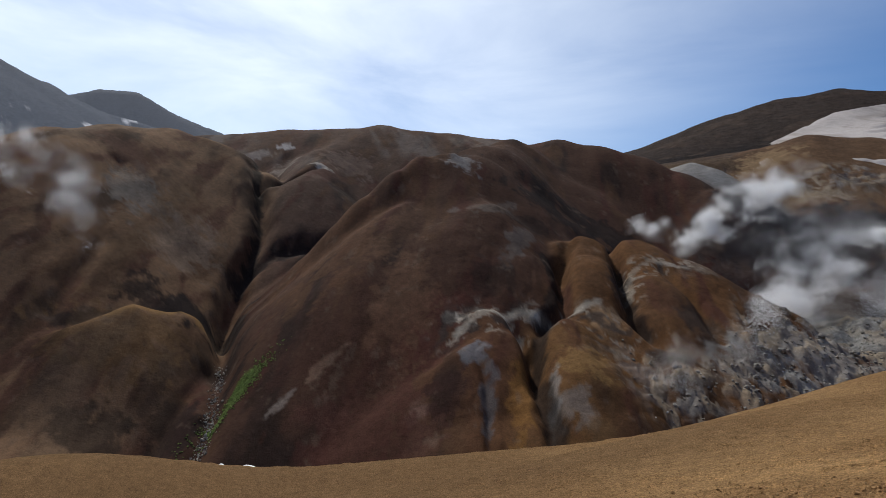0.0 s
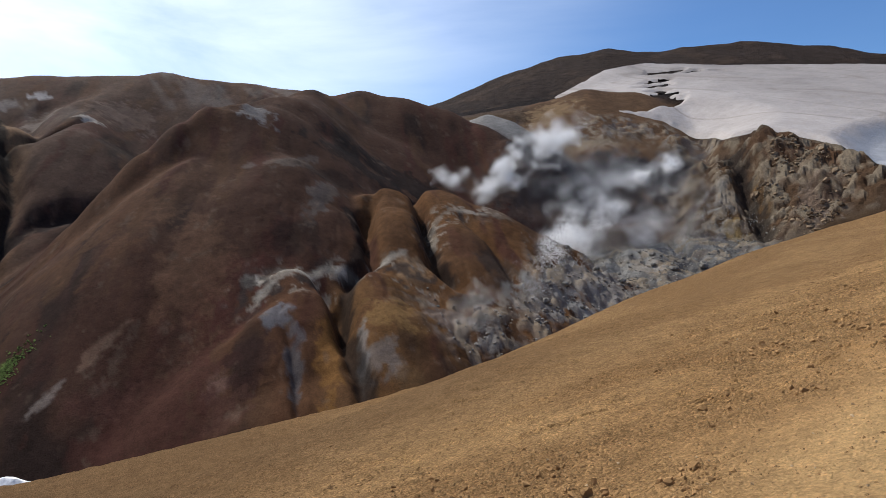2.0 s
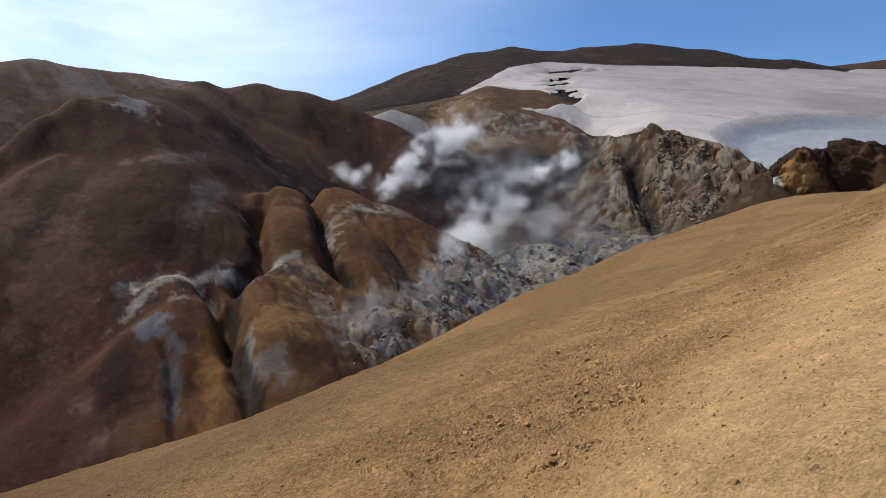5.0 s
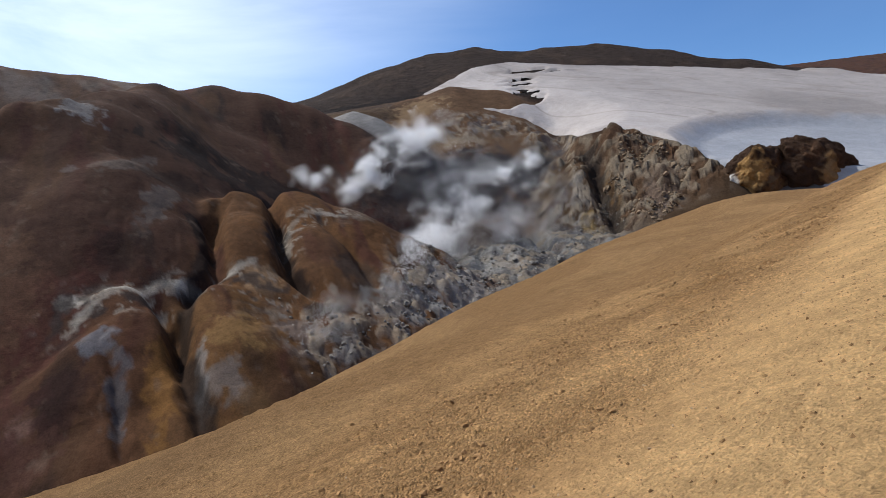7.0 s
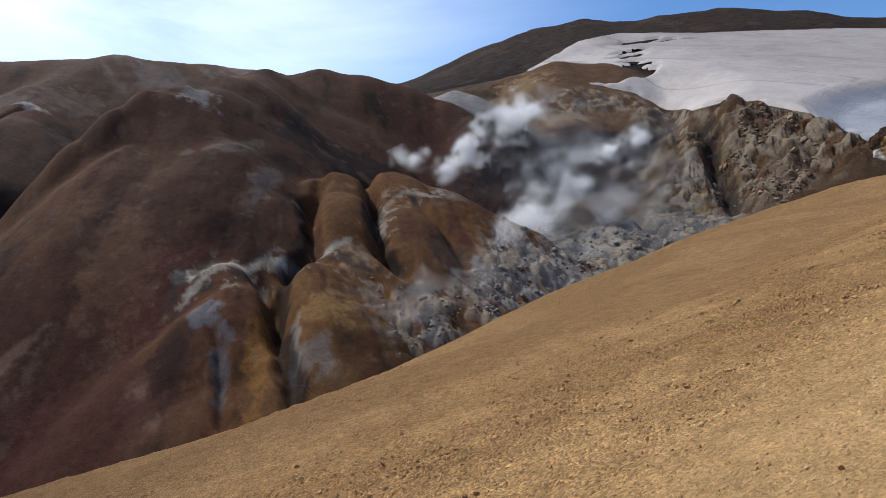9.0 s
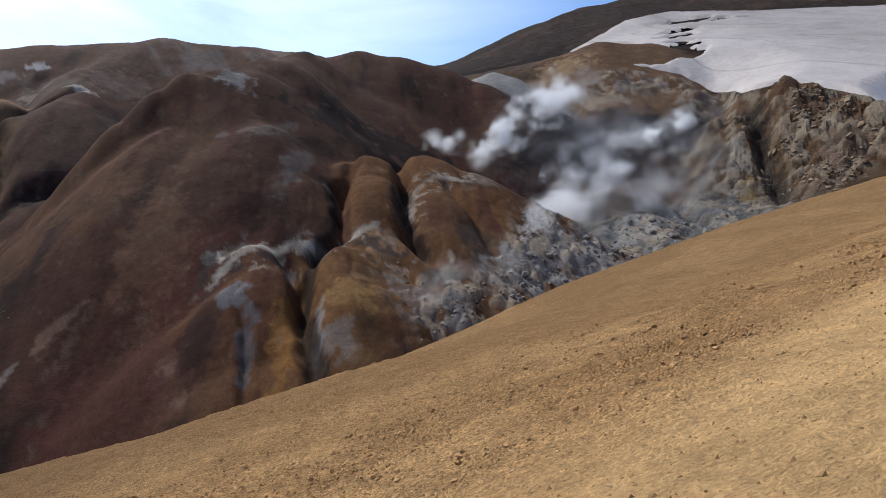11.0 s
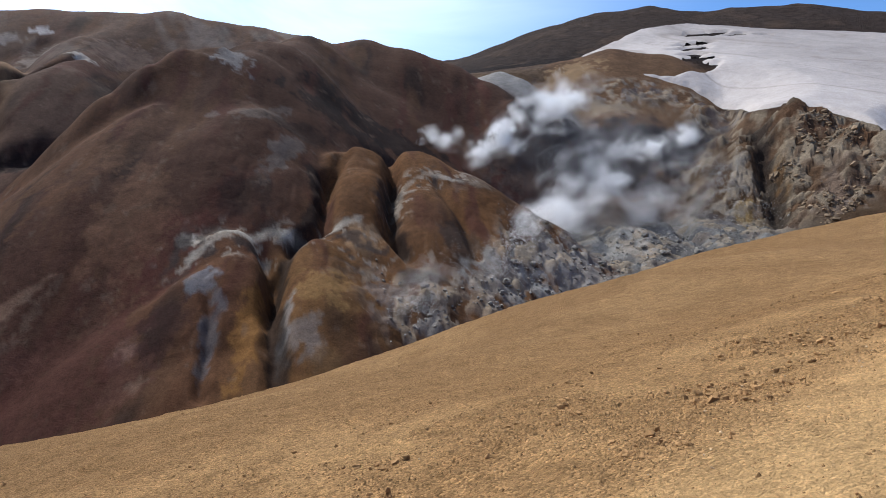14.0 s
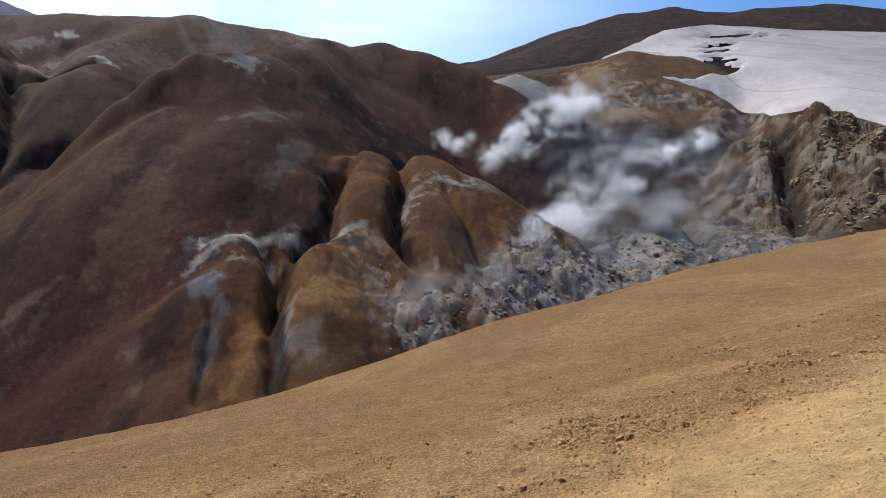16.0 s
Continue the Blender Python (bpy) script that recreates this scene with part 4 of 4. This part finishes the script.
def scatter(name, x, y, size, material, seed, lift=0.25, shape="chip"):
    """Many small stones in one mesh: flat chips, half-buried crumbs, or angular chunks."""
    r = np.random.default_rng(seed)
    n = len(x)
    if shape == "chunk":
        g = 1.618
        base = np.array([(-1, g, 0), (1, g, 0), (-1, -g, 0), (1, -g, 0), (0, -1, g), (0, 1, g), (0, -1, -g), (0, 1, -g), (g, 0, -1), (g, 0, 1), (-g, 0, -1), (-g, 0, 1)]) / 1.9
        tri = np.array([(0, 11, 5), (0, 5, 1), (0, 1, 7), (0, 7, 10), (0, 10, 11), (1, 5, 9), (5, 11, 4), (11, 10, 2), (10, 7, 6), (7, 1, 8), (3, 9, 4), (3, 4, 2), (3, 2, 6), (3, 6, 8), (3, 8, 9), (4, 9, 5), (2, 4, 11), (6, 2, 10), (8, 6, 7), (9, 8, 1)])
    elif shape == "crumb":
        base = np.array([(math.cos(i * 1.257), math.sin(i * 1.257), -0.35) for i in range(5)] + [(0.1, 0, 0.7)])
        tri = np.array([(i, (i + 1) % 5, 5) for i in range(5)])
    else:
        base = np.array([(1, 0, 0), (0, 1, 0), (-1, 0, 0), (0, -1, 0), (0, 0, 0.75), (0, 0, -0.6)], float)
        tri = np.array([(0, 1, 4), (1, 2, 4), (2, 3, 4), (3, 0, 4), (1, 0, 5), (2, 1, 5), (3, 2, 5), (0, 3, 5)])
    k = len(base)
    v = base[None] * (0.65 + 0.7 * r.random((n, k, 1))) + 0.16 * r.normal(size=(n, k, 3))
    v *= np.stack([0.8 + 0.5 * r.random(n), 0.8 + 0.5 * r.random(n), 0.6 + 0.5 * r.random(n)], -1)[:, None]
    a = r.random(n) * 6.283
    c, s = np.cos(a)[:, None], np.sin(a)[:, None]
    v = np.stack([v[..., 0] * c - v[..., 1] * s, v[..., 0] * s + v[..., 1] * c, v[..., 2]], -1) * size[:, None, None]
    z = height(x, y) + lift * size
    v += np.stack([x, y, z], -1)[:, None]
    f = (tri[None] + k * np.arange(n)[:, None, None]).reshape(-1, 3)
    return new(name, mesh_of(name, v.reshape(-1, 3), f, material, False))


# gravel: a coarse ribbon beside the trodden path, finer outwards
def ribbon(s, q):
    edge = q + 0.9 * fbm(s, q, 3, 3, 112)
    return smooth_step(0.1, 1.3, edge) * (1 - 0.8 * smooth_step(4.5, 9, edge)) * smooth_step(-0.35, 0.25, fbm(s, q, 1.9, 4, 111))


n = 200000
s, q = np.where(rng.random(n) < 0.75, rng.uniform(0, 32, n), rng.uniform(-6, 46, n)), rng.exponential(3.0, n) - 1.2
keep = rng.random(n) < 0.05 + 0.95 * ribbon(s, q)
s, q = s[keep], q[keep]
x, y = 0.906 * s - 0.423 * q, 0.423 * s + 0.906 * q
size = (0.006 + 0.017 * rng.random(len(x)) ** 3) * (1 + 0.04 * np.maximum(q, 0))
tagged(scatter("gravel", x, y, size, PEBBLE, 1, 0.2, "crumb"), "loose ochre gravel strewn over the slope", "gravel", kind="stuff")
n = 90000
s, q = rng.uniform(-2, 40, n), rng.exponential(2.6, n) - 0.8
keep = (0.008 + 0.992 * ribbon(s, q) * smooth_step(0.0, 0.35, fbm(s, q, 0.8, 4, 113))) > rng.random(n)
s, q = s[keep], q[keep]
n = len(s)
x, y = 0.906 * s - 0.423 * q, 0.423 * s + 0.906 * q
tagged(scatter("clods", x, y, (0.009 + 0.034 * rng.random(n) ** 5) * (0.45 + 0.55 * smooth_step(0.3, 1.2, q)), CLOD, 2, 0.35, "chunk"), "crumbly ochre clods and bigger stones on the slope", "gravel", kind="stuff")
n = 500
s, q = rng.uniform(0, 34, n), rng.exponential(2.4, n) - 0.3
x, y = 0.906 * s - 0.423 * q, 0.423 * s + 0.906 * q
tagged(scatter("pale_stones", x, y, 0.006 + 0.011 * rng.random(n) ** 2, PALE_STONE, 12, 0.4, "chunk"), "pale buff stones lying loose among the gravel", "gravel", kind="stuff")

# rubble on the steaming slope and crag
n = 4000
a = rng.random(n)
x, y = 28 + 92 * a + rng.normal(0, 8, n), 102 + 52 * a + rng.normal(0, 10, n)
keep = rng.random(n) < stony(x, y)
x, y = x[keep], y[keep]
tagged(scatter("rubble", x, y, 0.07 + 0.28 * rng.random(len(x)) ** 3, RUBBLE, 3, 0.1, "chunk"), "pale and grey rubble strewn between the fumaroles", "rubble", kind="stuff")
n = 1000
a, b = rng.random(n), rng.random(n)
x, y = 136 + 20 * a + 6 * (b - 0.5), 137 + 32 * b + 8 * (a - 0.5)
keep = rng.random(n) < smooth_step(-0.25, 0.3, fbm(x, y, 6, 3, 116))
x, y = x[keep], y[keep]
tagged(scatter("scree", x, y, 0.2 + 0.75 * rng.random(len(x)) ** 3, CRAGSTONE, 4, -0.1, "chunk"), "beige and brown blocks of scree on the rocky crag", "rubble", kind="stuff")

# ---- the stream in the gully, its white stones and the moss beside it ----
STREAM = [(-57, 95, 0.2), (-57, 94, 0.3), (-57, 93, 0.4), (-56.5, 92, 0.5), (-51, 89.5, 0.9), (-46, 87.6, 1.0), (-40, 85, 1.6), (-33, 82, 1.2)]
pts, t = np.array(STREAM), np.linspace(0, 7, 140)
sx, sy, sw = (np.interp(t, np.arange(8), pts[:, i]) for i in range(3))
sx, sy = sx + 0.5 * value_noise(t * 2.3, 0 * t, 5), sy + 0.5 * value_noise(t * 2.1, 0 * t, 6)
dx, dy = np.gradient(sx), np.gradient(sy)
ln = np.hypot(dx, dy)
lanes = np.linspace(-1, 1, 7)
vx, vy = sx[:, None] - (dy / ln * sw)[:, None] * lanes, sy[:, None] + (dx / ln * sw)[:, None] * lanes
vz = height(vx, vy) + 0.15 + 0.1 * fbm(vx, vy, 0.7, 2, 121)
idx = np.arange(140 * 7).reshape(140, 7)
quads = np.stack([idx[:-1, :-1], idx[:-1, 1:], idx[1:, 1:], idx[1:, :-1]], -1).reshape(-1, 4)
tagged(new("stream", mesh_of("stream", np.stack([vx, vy, vz], -1).reshape(-1, 3), quads[:, ::-1], WATER, True)), "narrow foaming stream at the bottom of the gully", "stream", kind="structure")
pu, pv = np.meshgrid(np.linspace(-1, 1, 90), np.linspace(-1, 1, 34), indexing="ij")
px_, py_ = -46 + 15.5 * pu + 1.5 * pv, 90.4 - 5.4 * pu + 2.6 * pv + 0.8 * np.sin(3 * pu)
lip = 1 - pu ** 2 - pv ** 2 + 0.35 * fbm(px_, py_, 3, 3, 122)
pz_ = height(px_, py_) - 0.4 + 0.65 * smooth_step(0, 0.3, lip) + 0.12 * fbm(px_, py_, 0.8, 3, 123)
idx = np.arange(90 * 34).reshape(90, 34)
quads = np.stack([idx[:-1, :-1], idx[1:, :-1], idx[1:, 1:], idx[:-1, 1:]], -1).reshape(-1, 4)
tagged(new("snow_patch", mesh_of("snow_patch", np.stack([px_, py_, pz_], -1).reshape(-1, 3), quads, FIRN, True)), "remnant of wet white snow at the foot of the gully", "snow", kind="structure")
n = 600
t = rng.uniform(0, 3, n)
x, y = np.interp(t, np.arange(4), (-66, -58, -55, -57)) + rng.normal(0, 0.8, n), np.interp(t, np.arange(4), (127, 109, 99, 93)) + rng.normal(0, 0.8, n)
tagged(scatter("stream_stones", x, y, 0.08 + 0.25 * rng.random(n) ** 3, RUBBLE, 5, 0.1, "chunk"), "grey and whitish stones lining the stream", "stones", kind="stuff")
n = 2600
u, w = rng.normal(0, 1, n), rng.normal(0, 1, n)
x, y = -53 + 1.0 * u + 2.2 * w, 107 + 2.6 * w - 0.8 * u
keep = fbm(x, y, 2.0, 3, 131) > -0.15
tagged(scatter("moss", x[keep], y[keep], 0.10 + 0.16 * rng.random(keep.sum()), MOSS, 6, 0.1), "bright green moss cushions beside the stream", "moss", kind="stuff")


# ---- steam: clouds of fine drops drifting from the vents ----
LATTICE = np.random.default_rng(77).random(64 ** 3).astype(np.float32)


def puffs(p, size, octaves, seed):
    """Billowy noise in space, about 0 to 1."""
    total, amp, norm = 0.0, 1.0, 0.0
    for o in range(octaves):
        q = p * (2.1 ** o / size) + 13.7 * o
        i = np.floor(q).astype(np.int32)
        f = (q - i).astype(np.float32)
        f = f * f * (3 - 2 * f)
        i += 7 * seed
        x0, y0, z0 = ((i & 63) * np.array([4096, 64, 1], np.int32)).T
        x1, y1, z1 = (((i + 1) & 63) * np.array([4096, 64, 1], np.int32)).T
        fx, fy, fz = f.T
        v = 0.0
        for ax, wx in ((x0, 1 - fx), (x1, fx)):
            for ay, wy in ((y0, 1 - fy), (y1, fy)):
                v = v + wx * wy * (LATTICE[ax + ay + z0] * (1 - fz) + LATTICE[ax + ay + z1] * fz)
        total, norm = total + amp * v, norm + amp
        amp *= 0.55
    return total / norm


def steam(label, path, count, seed, drop=0.05, fill=0.12, gain=2.9, grain=6.0):
    """A plume along a path of (x, y, z, radius, density): uncounted tiny flakes of mist, bunched into billows."""
    r = np.random.default_rng(seed)
    p = np.array(path, float)
    seg = np.linalg.norm(np.diff(p[:, :3], axis=0), axis=1)
    cum = np.concatenate([[0], np.cumsum(seg)])
    grid = np.linspace(0, cum[-1], 200)
    prob = np.interp(grid, cum, p[:, 3]) ** 2 * np.interp(grid, cum, p[:, 4])
    got, total = [], 0
    while total < count:
        m = int(count * 1.5)
        u = np.interp(r.random(m), np.cumsum(prob) / prob.sum(), grid)
        c = np.stack([np.interp(u, cum, p[:, i]) for i in range(3)], -1)
        R = np.interp(u, cum, p[:, 3])[:, None]
        g = r.normal(size=(m, 3))
        g *= (r.random((m, 1)) ** 0.4) / np.linalg.norm(g, axis=1)[:, None]
        pos = c + g * R * 1.6
        # billows, drawn out along the wind
        bent = pos + 1.5 * (puffs(pos, 7.0, 2, seed + 90)[:, None] - 0.5) * np.array([2.0, 1.0, 1.5])
        n = puffs(bent * np.array([0.8, 0.8, 1.0]), grain, 5, seed)
        full = gain * (n - 0.5) + fill - 0.55 * np.linalg.norm(g, axis=1) ** 2
        keep = r.random(m) < smooth_step(-0.25, 0.45, full)
        got.append(np.c_[pos, drop * (0.5 + 1.0 * smooth_step(0.0, 0.6, full))][keep])
        total += keep.sum()
    pos = np.concatenate(got)[:count]
    v = pos[:, None, :3] + pos[:, None, 3:] * r.normal(0, 0.7, (count, 3, 3))
    return tagged(new("steam", mesh_of("steam", v.reshape(-1, 3), np.arange(3 * count).reshape(-1, 3), STEAM)), label, "steam", "steam plumes", kind="stuff")


steam("white steam billowing from a dark hollow behind the hummocks",
      [(53, 186, 9, 3, 1.7), (57, 187, 13, 4, 1.6), (63, 188, 17, 5.5, 1.3), (72, 190, 22, 6.5, 1.0), (82, 193, 28, 6.5, 0.7), (92, 197, 35, 6.5, 0.4)], 250000, 11, 0.068, 0.24, 2.4, 5)
steam("small white puff beside the larger plume", [(36, 182, 14.5, 1.8, 1.0), (41, 183, 15.5, 3.0, 1.0), (49, 186, 14.5, 3.4, 1)], 50000, 9, 0.045, 0.2, 2.2, 3.5)
steam("grey-white steam drifting up the rocky slope",
      [(48, 118, -11, 2.5, 0.7), (56, 132, -9, 4, 1.0), (68, 150, -5, 6, 1.0), (82, 166, 2, 8.5, 0.85), (92, 174, 9, 8.5, 0.6), (98, 182, 15, 7, 0.45)], 300000, 2, 0.066, 0.28, 2.2, 5)
steam("thin grey steam spreading below the hollow", [(88, 160, -1, 6, 1), (102, 164, 1, 8, 0.9), (118, 164, 2, 8, 0.6)], 110000, 13, 0.056, 0.35, 1.9)
steam("bright puff of steam from a vent below the snow", [(106, 190, 12, 1.8, 1.2), (111, 190, 15, 2.8, 1.2), (118, 189, 18.5, 3.4, 1.0), (125, 188, 22, 3.6, 0.6)], 80000, 3, 0.062, 0.26, 2.3, 4)
steam("thin steam hanging over the low hummocks", [(22, 97, -18, 3, 0.8), (30, 101, -15, 4.5, 0.8), (40, 106, -12, 4.5, 0.6)], 90000, 4, 0.015, 0.25, 2.0)
steam("pale steam drifting across the dome-shaped hill", [(-138, 132, 22, 7, 0.9), (-126, 132, 23, 7, 0.9), (-116, 132, 22, 5, 0.4), (-108, 130, 10, 5, 0.3), (-104, 128, 3, 4, 0.2)], 110000, 5, 0.066, 0.25, 2.0)
steam("thin veil of steam before the dark hollow", [(70, 176, 12, 7, 1), (90, 182, 16, 9, 1), (110, 186, 19, 9, 0.8), (124, 176, 13, 8, 0.6)], 110000, 7, 0.042, 0.35, 1.7)
steam("low steam creeping over the rubble", [(40, 108, -14, 3.5, 1), (58, 122, -12, 5, 1), (84, 138, -8, 6, 0.9), (108, 150, -4, 6, 0.7), (130, 148, 0, 5, 0.5)], 100000, 8, 0.022, 0.2, 2.2)
